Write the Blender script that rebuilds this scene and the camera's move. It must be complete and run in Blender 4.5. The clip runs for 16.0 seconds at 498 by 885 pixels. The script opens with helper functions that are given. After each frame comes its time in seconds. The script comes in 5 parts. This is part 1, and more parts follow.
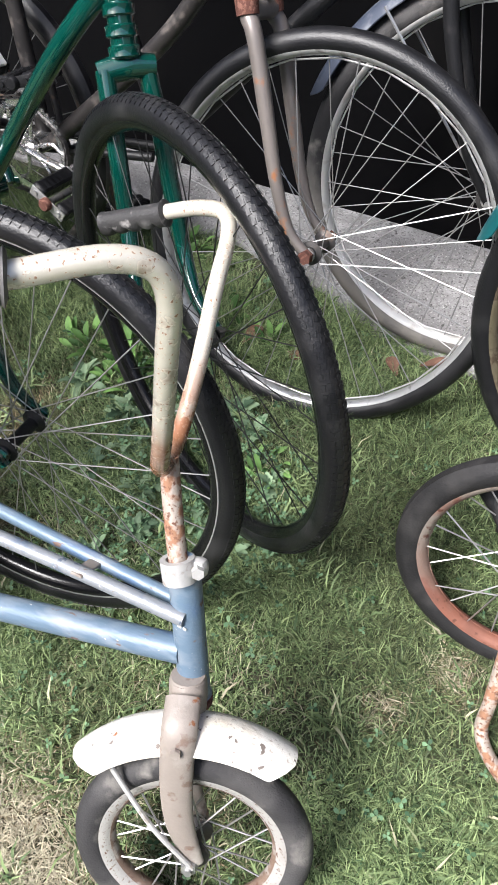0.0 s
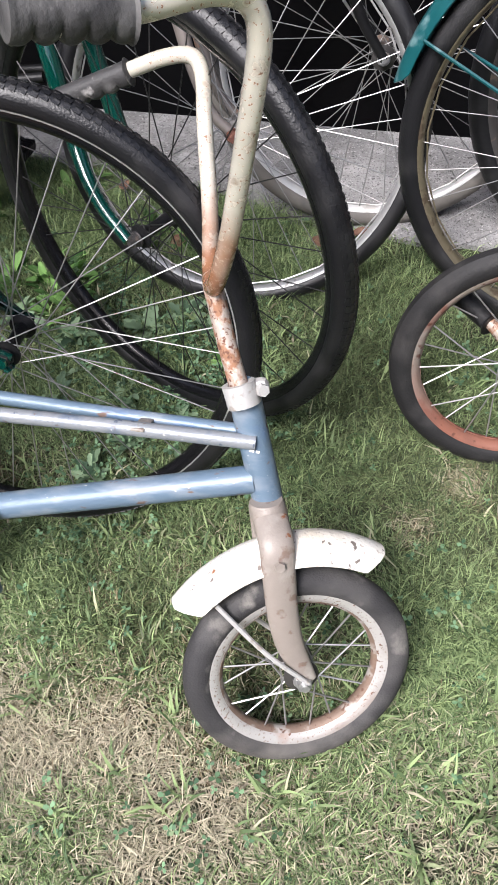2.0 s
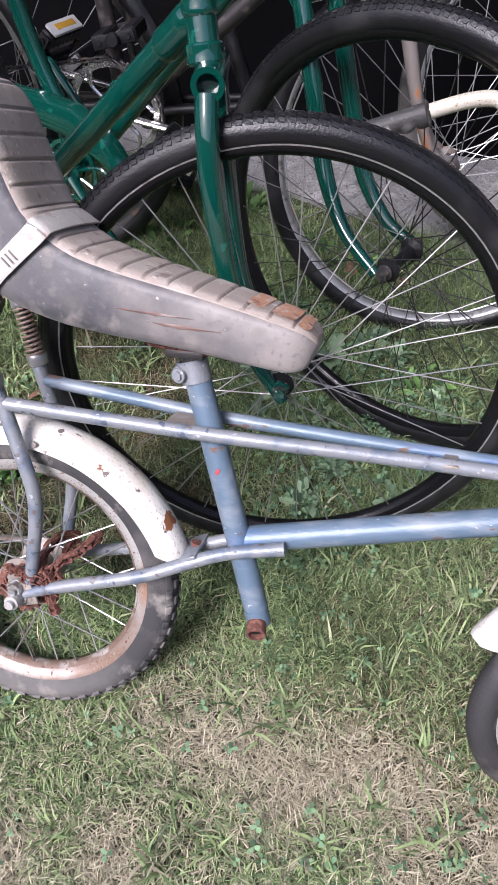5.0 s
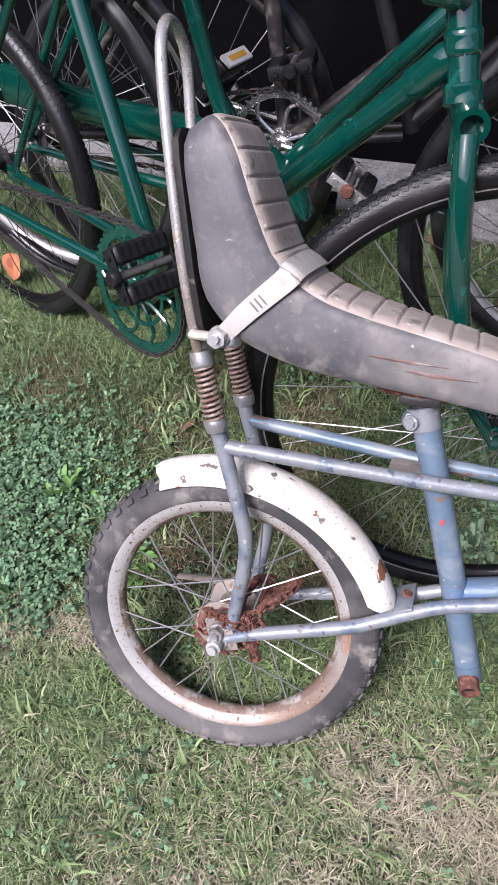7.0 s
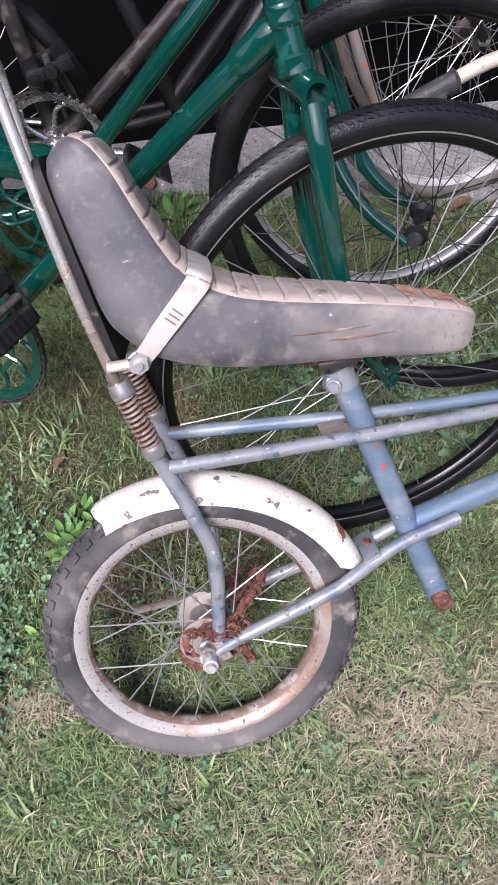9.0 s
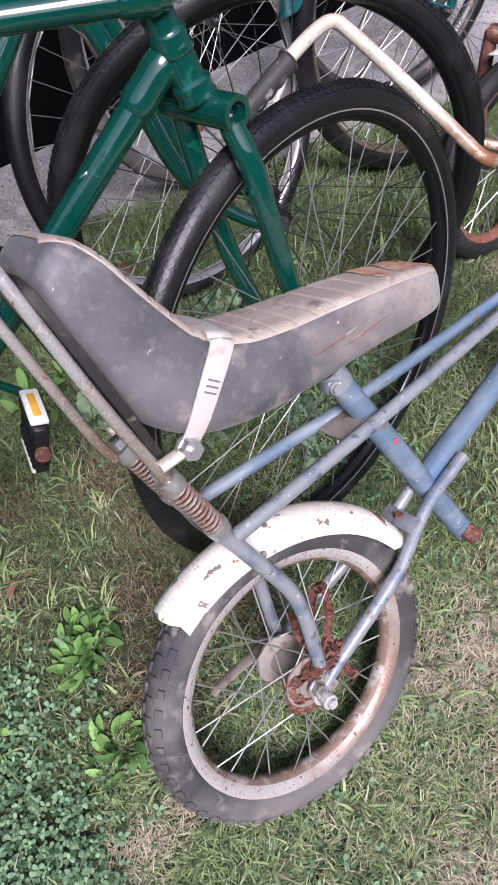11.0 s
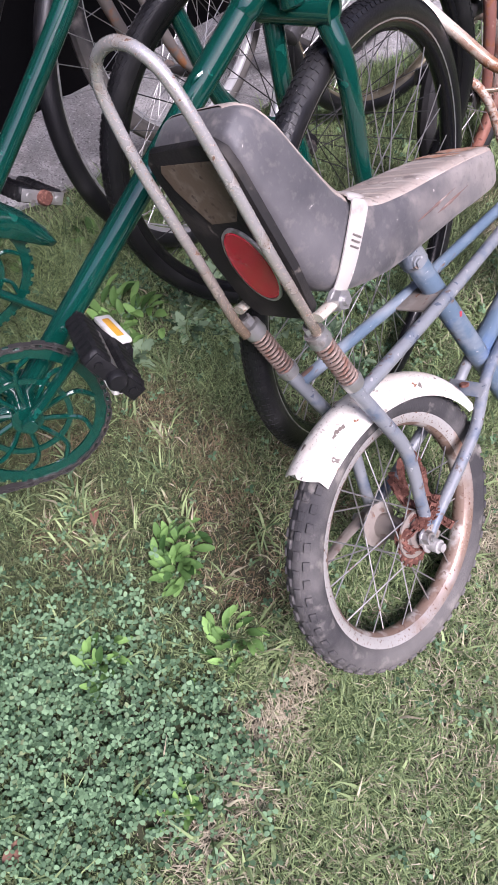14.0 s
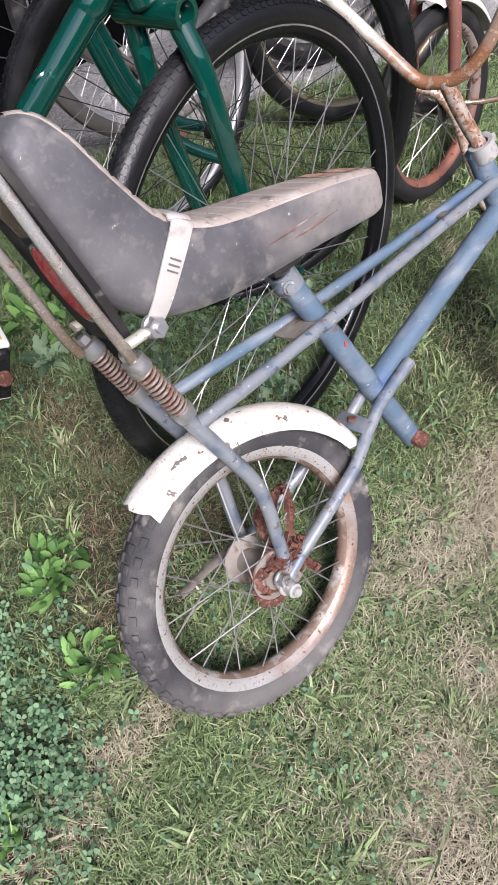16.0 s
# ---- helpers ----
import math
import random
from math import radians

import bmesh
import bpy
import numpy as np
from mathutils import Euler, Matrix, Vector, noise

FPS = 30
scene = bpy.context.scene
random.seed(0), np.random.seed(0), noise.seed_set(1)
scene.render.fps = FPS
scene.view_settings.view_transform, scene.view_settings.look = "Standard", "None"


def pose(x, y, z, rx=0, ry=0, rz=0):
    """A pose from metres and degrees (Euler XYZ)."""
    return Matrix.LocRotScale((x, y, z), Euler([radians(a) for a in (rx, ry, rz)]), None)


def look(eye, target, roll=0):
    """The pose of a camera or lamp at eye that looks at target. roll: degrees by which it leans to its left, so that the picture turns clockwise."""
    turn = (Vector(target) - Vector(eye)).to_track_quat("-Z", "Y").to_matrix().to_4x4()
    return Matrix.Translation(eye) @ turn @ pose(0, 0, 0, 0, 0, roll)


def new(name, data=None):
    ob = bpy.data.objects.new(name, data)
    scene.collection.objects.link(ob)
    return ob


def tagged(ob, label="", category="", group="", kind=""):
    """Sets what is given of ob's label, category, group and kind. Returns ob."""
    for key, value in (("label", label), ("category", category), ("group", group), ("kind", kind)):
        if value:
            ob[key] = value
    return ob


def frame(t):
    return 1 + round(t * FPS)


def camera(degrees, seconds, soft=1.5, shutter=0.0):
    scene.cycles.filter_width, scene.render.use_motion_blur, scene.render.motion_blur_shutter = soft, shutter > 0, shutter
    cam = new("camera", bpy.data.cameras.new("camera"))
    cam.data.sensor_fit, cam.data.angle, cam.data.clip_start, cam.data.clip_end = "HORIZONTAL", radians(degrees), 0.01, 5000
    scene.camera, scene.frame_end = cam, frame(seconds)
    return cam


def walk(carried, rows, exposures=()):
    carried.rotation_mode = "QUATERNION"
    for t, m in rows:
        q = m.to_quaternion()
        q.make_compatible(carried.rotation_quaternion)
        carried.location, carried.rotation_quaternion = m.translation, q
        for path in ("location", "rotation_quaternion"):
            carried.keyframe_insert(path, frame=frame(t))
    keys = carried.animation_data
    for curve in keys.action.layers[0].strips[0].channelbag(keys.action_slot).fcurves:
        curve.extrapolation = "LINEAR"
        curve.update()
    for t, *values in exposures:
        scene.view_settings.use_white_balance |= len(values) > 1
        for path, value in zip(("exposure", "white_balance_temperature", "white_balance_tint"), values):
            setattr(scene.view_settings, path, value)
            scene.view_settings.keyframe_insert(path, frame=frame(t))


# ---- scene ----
cam = camera(37.1, 16.0, 1.6)
PATH = [
    (0, (0.916, 0.002, 1.028), (0.159, 0.993, -0.535), -9.2),
    (0.5, (0.841, -0.073, 1.002), (0.295, 0.963, -0.62), -11.4),
    (1, (0.817, -0.198, 0.97), (0.243, 0.895, -0.604), -9.7),
    (1.5, (0.811, -0.217, 0.962), (0.299, 0.864, -0.641), -12.8),
    (2, (0.785, -0.223, 0.961), (0.371, 0.88, -0.655), -9.2),
    (2.5, (0.742, -0.234, 0.967), (0.309, 0.856, -0.653), -11.8),
    (3, (0.693, -0.252, 0.978), (0.242, 0.832, -0.64), -12.3),
    (3.2, (0.672, -0.258, 0.987), (0.21, 0.843, -0.618), -12.4),
    (5.3, (0.419, -0.29, 1.011), (-0.012, 0.837, -0.583), -6.6),
    (5.5, (0.398, -0.289, 1.01), (-0.042, 0.827, -0.59), -6.0),
    (6, (0.342, -0.299, 1.016), (-0.147, 0.811, -0.574), -6.9),
    (6.5, (0.298, -0.318, 1.043), (-0.212, 0.847, -0.501), -5.9),
    (7, (0.24, -0.3, 1.032), (-0.299, 0.829, -0.529), -10.3),
    (7.5, (0.194, -0.302, 1.035), (-0.31, 0.796, -0.559), -12.5),
    (8, (0.117, -0.281, 1.038), (-0.16, 0.842, -0.594), -7.1),
    (8.5, (0.077, -0.29, 1.048), (0.039, 0.834, -0.606), -6.5),
    (8.7, (0.07, -0.295, 1.058), (0.076, 0.838, -0.59), -6.8),
    (10.8, (-0.106, -0.098, 1.046), (0.339, 0.787, -0.692), -6.3),
    (11, (-0.172, -0.105, 1.073), (0.427, 0.746, -0.635), -4.2),
    (11.5, (-0.255, -0.128, 1.071), (0.395, 0.7, -0.629), -1.5),
    (12, (-0.304, -0.15, 1.106), (0.335, 0.796, -0.536), -4.5),
    (12.5, (-0.367, -0.105, 1.085), (0.319, 0.715, -0.606), -4.2),
    (13, (-0.423, -0.071, 1.072), (0.359, 0.619, -0.635), 1.0),
    (13.5, (-0.46, -0.065, 1.068), (0.319, 0.646, -0.631), -0.6),
    (14, (-0.469, -0.067, 1.068), (0.322, 0.626, -0.633), 0.5),
    (14.5, (-0.478, -0.061, 1.071), (0.349, 0.595, -0.628), 2.6),
    (15, (-0.474, -0.063, 1.077), (0.38, 0.586, -0.611), 3.5),
    (15.5, (-0.406, -0.112, 1.073), (0.434, 0.496, -0.637), 4.8),
    (16, (-0.262, -0.188, 1.047), (0.441, 0.572, -0.664), 0.0),
]
walk(cam, [(t, look(eye, target, roll)) for t, eye, target, roll in PATH], exposures=[(0, 1.31, 6250, 11), (3.2, 0.93, 6250, 17), (5.5, 0.85, 6000, 22), (8.5, 0.78, 6050, 22), (12, 0.79, 6050, 25), (14.5, 0.94, 6050, 29), (16, 0.79, 6150, 18)])

# ---- light ----
world = bpy.data.worlds.new("sky")
scene.world = world
world.use_nodes = True
wt = world.node_tree
sky = wt.nodes.new("ShaderNodeTexSky")
sky.sky_type = "NISHITA"
sky.sun_disc = False
sky.sun_elevation, sky.sun_rotation = radians(55), radians(200)
sky.air_density, sky.dust_density = 1.0, 4.0
wt.links.new(sky.outputs[0], wt.nodes["Background"].inputs[0])
wt.nodes["Background"].inputs[1].default_value = 0.105
lamp = bpy.data.lights.new("sun", "SUN")
lamp.energy, lamp.angle, lamp.color = 3.5, radians(26), (1.0, 0.975, 0.95)
sun = new("sun", lamp)
sun.matrix_world = look((-1.0, -2.6, 4.0), (0, 0, 0))


# ---- materials ----
def material(name, color, rough=0.5, metal=0.0, spots=(), bump=0.0, bump_scale=200.0, coat=0.0, grain=0.12, grain_scale=60.0, spec=0.5, stretch=(1, 1, 1), zone=None, sheen=0.0):
    """A worn surface: base colour with fine grain, and layers of spots (colour, scale, threshold, softness, roughness).
    A zone (colour, axis, from, to, raggedness) is wear or dirt that spreads along one axis of the thing."""
    m = bpy.data.materials.new(name)
    m.use_nodes = True
    t = m.node_tree
    n, k = t.nodes, t.links
    b = n["Principled BSDF"]
    co = n.new("ShaderNodeTexCoord")
    fit = n.new("ShaderNodeMapping")
    fit.inputs["Scale"].default_value = stretch
    k.new(co.outputs["Object"], fit.inputs["Vector"])

    def noise_at(scale, detail=4.0):
        x = n.new("ShaderNodeTexNoise")
        x.inputs["Scale"].default_value, x.inputs["Detail"].default_value = scale, detail
        k.new(fit.outputs["Vector"], x.inputs["Vector"])
        return x.outputs["Fac"]

    def blend(fac, a, c):
        x = n.new("ShaderNodeMix")
        x.data_type = "RGBA"
        k.new(fac, x.inputs[0])
        for sock, v in ((x.inputs[6], a), (x.inputs[7], c)):
            if isinstance(v, tuple):
                sock.default_value = (*v, 1)
            else:
                k.new(v, sock)
        return x.outputs[2]

    lo = tuple(max(0.0, c * (1 - grain)) for c in color)
    hi = tuple(min(1.0, c * (1 + grain)) for c in color)
    col = blend(noise_at(grain_scale), lo, hi)
    big = n.new("ShaderNodeMapRange")
    big.inputs[1].default_value, big.inputs[2].default_value = 0.35, 0.7
    k.new(noise_at(grain_scale / 9, 2.0), big.inputs[0])
    dim = tuple(c * (1 - 1.5 * grain) for c in color)
    half = n.new("ShaderNodeMath")
    half.operation, half.inputs[1].default_value = "MULTIPLY", 0.6
    k.new(big.outputs[0], half.inputs[0])
    col = blend(half.outputs[0], col, dim)
    if zone:
        zc, axis, z0, z1, rag = zone
        dot = n.new("ShaderNodeVectorMath")
        dot.operation, dot.inputs[1].default_value = "DOT_PRODUCT", axis
        k.new(co.outputs["Object"], dot.inputs[0])
        wob = n.new("ShaderNodeMath")
        wob.operation, wob.inputs[1].default_value = "MULTIPLY_ADD", rag
        k.new(noise_at(28.0, 5.0), wob.inputs[0])
        k.new(dot.outputs["Value"], wob.inputs[2])
        x = n.new("ShaderNodeMapRange")
        x.inputs[1].default_value, x.inputs[2].default_value = z0 + rag / 2, z1 + rag / 2
        k.new(wob.outputs[0], x.inputs[0])
        col = blend(x.outputs[0], col, zc)
    rgh = None
    for c, scale, edge, soft, r2 in spots:
        x = n.new("ShaderNodeMapRange")
        x.inputs[1].default_value, x.inputs[2].default_value = edge, edge + soft
        k.new(noise_at(scale, 6.0), x.inputs[0])
        col = blend(x.outputs[0], col, c)
        mix = n.new("ShaderNodeMix")
        k.new(x.outputs[0], mix.inputs[0])
        if rgh is None:
            mix.inputs[2].default_value = rough
        else:
            k.new(rgh, mix.inputs[2])
        mix.inputs[3].default_value = r2
        rgh = mix.outputs[0]
    k.new(col, b.inputs["Base Color"])
    if rgh is None:
        b.inputs["Roughness"].default_value = rough
    else:
        k.new(rgh, b.inputs["Roughness"])
    b.inputs["Metallic"].default_value = metal
    b.inputs["Coat Weight"].default_value = coat
    b.inputs["Sheen Weight"].default_value = sheen
    b.inputs["Coat Roughness"].default_value = 0.05
    b.inputs["Coat IOR"].default_value = 1.8
    b.inputs["Specular IOR Level"].default_value = spec
    if bump:
        x = n.new("ShaderNodeBump")
        x.inputs["Strength"].default_value, x.inputs["Distance"].default_value = bump, 0.002
        k.new(noise_at(bump_scale, 5.0), x.inputs["Height"])
        k.new(x.outputs[0], b.inputs["Normal"])
    return m


RUST = (0.20, 0.075, 0.03)
RUST2 = (0.33, 0.14, 0.06)
M_blue = material("worn_blue_paint", (0.114, 0.168, 0.228), 0.40, 0.1, [((0.245, 0.272, 0.298), 30, 0.50, 0.22, 0.45), ((0.070, 0.130, 0.260), 22, 0.58, 0.14, 0.4), ((0.44, 0.44, 0.44), 300, 0.695, 0.04, 0.5), ((0.15, 0.10, 0.08), 70, 0.645, 0.04, 0.8)], 0.25, 300, stretch=(0.35, 1, 1))
M_bluebare = material("bare_blue_grey_paint", (0.240, 0.256, 0.274), 0.38, 0.2, [((0.120, 0.152, 0.20), 30, 0.52, 0.14, 0.45), ((0.42, 0.42, 0.42), 130, 0.67, 0.03, 0.5), ((0.09, 0.11, 0.15), 85, 0.65, 0.03, 0.6), ((0.15, 0.115, 0.095), 60, 0.64, 0.05, 0.8)], 0.3, 300)
M_cream = material("chipped_cream_paint", (0.70, 0.675, 0.62), 0.38, 0, [((0.54, 0.48, 0.395), 14, 0.48, 0.2, 0.6), ((0.42, 0.38, 0.33), 240, 0.59, 0.08, 0.7), ((0.14, 0.115, 0.10), 62, 0.640, 0.02, 0.7), (RUST, 30, 0.657, 0.02, 0.85)], 0.5, 160, grain=0.10)
M_fork = material("grimy_grey_paint", (0.245, 0.212, 0.185), 0.5, 0.1, [((0.35, 0.32, 0.285), 22, 0.53, 0.15, 0.45), ((0.17, 0.12, 0.095), 55, 0.585, 0.08, 0.7), (RUST, 60, 0.66, 0.05, 0.85)], 0.25, 250)
M_barchrome = material("yellowed_chrome", (0.66, 0.62, 0.525), 0.2, 0.3, [((0.40, 0.34, 0.27), 70, 0.56, 0.14, 0.5), ((0.26, 0.15, 0.095), 330, 0.60, 0.06, 0.75)], 0.12, 300, zone=((0.32, 0.15, 0.08), (0, 0, -1), -0.56, -0.475, 0.14))
M_rustbar = material("rust_specked_chrome", (0.60, 0.585, 0.555), 0.22, 0.6, [((0.38, 0.33, 0.28), 45, 0.57, 0.12, 0.5), ((0.24, 0.17, 0.12), 520, 0.61, 0.05, 0.75), ((0.19, 0.115, 0.075), 180, 0.64, 0.04, 0.8)], 0.2, 250, zone=((0.27, 0.20, 0.145), (0, 0.25, -1), -0.72, -0.56, 0.14))
M_stemrust = material("rusting_stem_chrome", (0.44, 0.375, 0.32), 0.4, 0.35, [((0.31, 0.165, 0.10), 85, 0.46, 0.12, 0.85), ((0.17, 0.082, 0.055), 190, 0.56, 0.08, 0.9), ((0.52, 0.43, 0.36), 60, 0.62, 0.08, 0.6)], 0.4, 300)
M_chrome = material("dull_chrome", (0.72, 0.71, 0.70), 0.18, 0.9, [((0.20, 0.14, 0.11), 90, 0.62, 0.05, 0.7)], 0.1, 300)
M_palealloy = material("pale_oxidised_alloy", (0.46, 0.45, 0.435), 0.45, 0.25, [((0.30, 0.27, 0.24), 70, 0.56, 0.1, 0.7)], 0.25, 300)
M_rimsilver = material("dull_silver_rim", (0.46, 0.46, 0.455), 0.34, 0.6, [((0.22, 0.21, 0.20), 60, 0.56, 0.1, 0.6)], 0.1, 300)
M_alloy = material("dull_alloy", (0.48, 0.475, 0.47), 0.36, 0.75, [((0.24, 0.22, 0.20), 60, 0.58, 0.10, 0.7)], 0.15, 300)
M_rimrust = material("rusted_rim", (0.47, 0.455, 0.435), 0.40, 0.35, [((0.30, 0.25, 0.215), 300, 0.60, 0.05, 0.7), ((0.30, 0.175, 0.11), 9, 0.60, 0.10, 0.8), ((0.17, 0.09, 0.06), 190, 0.63, 0.04, 0.9)], 0.25, 250, zone=((0.225, 0.15, 0.11), (0.55, 0, -0.83), 0.06, 0.17, 0.16))
M_rimband = material("rust_brown_rim_well", (0.19, 0.130, 0.098), 0.6, 0.2, [((0.36, 0.33, 0.30), 40, 0.50, 0.12, 0.5), ((0.12, 0.065, 0.045), 120, 0.58, 0.1, 0.9)], 0.3, 250)
M_rimred = material("red_rusted_rim", (0.25, 0.215, 0.185), 0.6, 0.2, [((0.17, 0.072, 0.050), 14, 0.50, 0.12, 0.85), ((0.11, 0.045, 0.03), 70, 0.58, 0.08, 0.9)], 0.3, 250, zone=((0.20, 0.080, 0.052), (0, 0, -1), -0.02, 0.11, 0.12))
M_rimblack = material("black_rim", (0.007, 0.007, 0.008), 0.22, 0.1, [], 0.1, 200, spec=0.35)
M_rust = material("flaking_rust", (0.130, 0.056, 0.042), 0.9, 0.05, [((0.215, 0.105, 0.078), 170, 0.52, 0.1, 0.95)], 0.7, 500, grain=0.3, spec=0.25)
M_tyre = material("black_tyre_rubber", (0.0078, 0.0078, 0.009), 0.38, 0, [((0.023, 0.0225, 0.023), 14, 0.52, 0.22, 0.58)], 0.3, 400, spec=0.42)
M_tyregrey = material("dusty_grey_tyre_rubber", (0.050, 0.049, 0.051), 0.85, 0, [((0.125, 0.119, 0.114), 11, 0.47, 0.18, 0.9), ((0.23, 0.215, 0.195), 34, 0.56, 0.16, 0.9)], 0.5, 400, spec=0.2, zone=((0.170, 0.161, 0.152), (-0.3, 0, -0.95), 0.05, 0.21, 0.12))
M_tyresmooth = material("worn_dark_tyre_rubber", (0.036, 0.035, 0.036), 0.65, 0, [((0.085, 0.081, 0.079), 11, 0.48, 0.2, 0.8), ((0.19, 0.178, 0.162), 24, 0.58, 0.14, 0.9)], 0.4, 400, spec=0.25, zone=((0.16, 0.148, 0.135), (-0.3, 0, -0.95), 0.07, 0.17, 0.12))
M_tyredull = material("dull_black_tyre_rubber", (0.017, 0.0165, 0.017), 0.6, 0, [((0.042, 0.040, 0.039), 16, 0.52, 0.2, 0.8)], 0.4, 300, spec=0.25)
M_green = material("fresh_green_gloss_paint", (0.0010, 0.043, 0.0315), 0.11, 0, [((0.004, 0.075, 0.055), 40, 0.66, 0.05, 0.2)], 0.14, 45, coat=0.65)
M_teal = material("streaky_teal_paint", (0.005, 0.068, 0.075), 0.3, 0, [((0.12, 0.21, 0.22), 26, 0.60, 0.12, 0.5)], 0.1, 120, coat=0.3)
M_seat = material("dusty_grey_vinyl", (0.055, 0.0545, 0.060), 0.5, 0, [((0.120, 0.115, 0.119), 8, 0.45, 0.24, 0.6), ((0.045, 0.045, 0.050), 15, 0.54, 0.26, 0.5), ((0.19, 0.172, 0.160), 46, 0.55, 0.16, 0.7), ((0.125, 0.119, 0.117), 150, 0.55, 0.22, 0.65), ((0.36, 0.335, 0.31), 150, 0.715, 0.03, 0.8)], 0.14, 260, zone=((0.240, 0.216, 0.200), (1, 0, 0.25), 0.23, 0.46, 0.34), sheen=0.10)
M_seattop = material("worn_beige_vinyl", (0.34, 0.288, 0.248), 0.75, 0, [((0.44, 0.39, 0.345), 16, 0.50, 0.2, 0.8), ((0.20, 0.165, 0.145), 60, 0.60, 0.1, 0.8), ((0.52, 0.48, 0.44), 110, 0.655, 0.04, 0.8)], 0.4, 250)
M_strap = material("dirty_white_strap", (0.43, 0.405, 0.375), 0.55, 0, [((0.28, 0.24, 0.205), 45, 0.53, 0.15, 0.7), ((0.56, 0.53, 0.50), 90, 0.60, 0.1, 0.5)], 0.25, 300)
M_black = material("black_plastic", (0.010, 0.010, 0.011), 0.45, 0, [((0.030, 0.028, 0.028), 30, 0.58, 0.2, 0.65)], 0.35, 300, spec=0.3)
M_plate = material("dusty_black_plate", (0.018, 0.017, 0.017), 0.6, 0, [((0.05, 0.045, 0.04), 22, 0.52, 0.2, 0.8), ((0.13, 0.115, 0.10), 60, 0.64, 0.1, 0.9)], 0.3, 300, spec=0.25)
M_grip = material("dusty_rubber_grip", (0.034, 0.033, 0.033), 0.55, 0, [((0.14, 0.136, 0.132), 18, 0.48, 0.2, 0.75), ((0.26, 0.25, 0.24), 50, 0.60, 0.1, 0.8)], 0.4, 300, spec=0.4)
M_steel = material("grimy_dark_steel", (0.085, 0.08, 0.078), 0.45, 0.6, [((0.22, 0.16, 0.125), 40, 0.60, 0.1, 0.8)], 0.2, 250)
M_bright = material("polished_axle_steel", (0.36, 0.35, 0.34), 0.3, 0.8, [((0.15, 0.12, 0.10), 60, 0.58, 0.1, 0.6)], 0.1, 250)
M_darktube = material("dark_grimy_tube_paint", (0.030, 0.027, 0.026), 0.4, 0.1, [((0.10, 0.085, 0.075), 40, 0.56, 0.12, 0.7)], 0.2, 250)
M_brown = material("brown_grey_tube_paint", (0.20, 0.175, 0.16), 0.4, 0.3, [(RUST2, 30, 0.6, 0.1, 0.8)], 0.15, 250)
M_spoke = material("dull_spoke_steel", (0.33, 0.325, 0.32), 0.36, 0.7, [(RUST, 60, 0.66, 0.06, 0.8)])
M_spokedark = material("black_spoke_steel", (0.03, 0.03, 0.03), 0.4, 0.5)
M_red = material("red_reflector", (0.50, 0.010, 0.028), 0.25, 0, [((0.40, 0.06, 0.075), 30, 0.60, 0.14, 0.45), ((0.55, 0.25, 0.26), 140, 0.71, 0.04, 0.6)], 0.5, 900, coat=0.4)
M_amber = material("amber_reflector", (0.75, 0.40, 0.05), 0.2, 0, [], 0.4, 900, coat=0.4)
M_white = material("white_plastic", (0.70, 0.69, 0.66), 0.4, 0, [((0.55, 0.52, 0.47), 40, 0.6, 0.1, 0.5)])
M_decal = material("pale_worn_decal", (0.50, 0.49, 0.46), 0.6)
M_pinkmark = material("red_paint_mark", (0.42, 0.06, 0.08), 0.5)
M_spring = material("rust_brown_spring_steel", (0.27, 0.20, 0.165), 0.55, 0.25, [((0.19, 0.10, 0.07), 90, 0.52, 0.12, 0.8), ((0.36, 0.32, 0.29), 150, 0.60, 0.08, 0.6)], 0.25, 300)
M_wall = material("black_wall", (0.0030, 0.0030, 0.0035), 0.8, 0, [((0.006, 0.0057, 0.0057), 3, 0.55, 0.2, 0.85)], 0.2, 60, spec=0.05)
M_concrete = material("grey_concrete", (0.25, 0.245, 0.243), 0.9, 0, [((0.175, 0.169, 0.166), 7, 0.50, 0.2, 0.95), ((0.32, 0.312, 0.308), 17, 0.55, 0.1, 0.95), ((0.40, 0.388, 0.38), 190, 0.60, 0.06, 0.9), ((0.105, 0.10, 0.097), 260, 0.55, 0.08, 0.95), ((0.07, 0.067, 0.065), 90, 0.63, 0.05, 0.95)], 1.0, 220, grain=0.35, grain_scale=120)
M_deadleaf = material("dead_leaf", (0.135, 0.068, 0.045), 0.8, 0, [((0.20, 0.11, 0.07), 60, 0.52, 0.15, 0.9)], 0.3, 90)
M_orangeleaf = material("orange_dead_leaf", (0.50, 0.19, 0.09), 0.7, 0, [((0.35, 0.10, 0.06), 40, 0.55, 0.1, 0.7)], 0.3, 90)
# for the added walls out of view
M_screenwall = material("added_wall_grey", (0.16, 0.155, 0.15), 0.9, 0, [((0.12, 0.115, 0.11), 2, 0.5, 0.2, 0.9)], 0.3, 30)


def soil_material():
    m = material("soil_under_grass", (0.040, 0.039, 0.022), 1.0, 0, [((0.034, 0.048, 0.017), 9, 0.45, 0.25, 1.0), ((0.105, 0.088, 0.060), 60, 0.58, 0.15, 1.0)], 1.0, 120, grain=0.3)
    return m


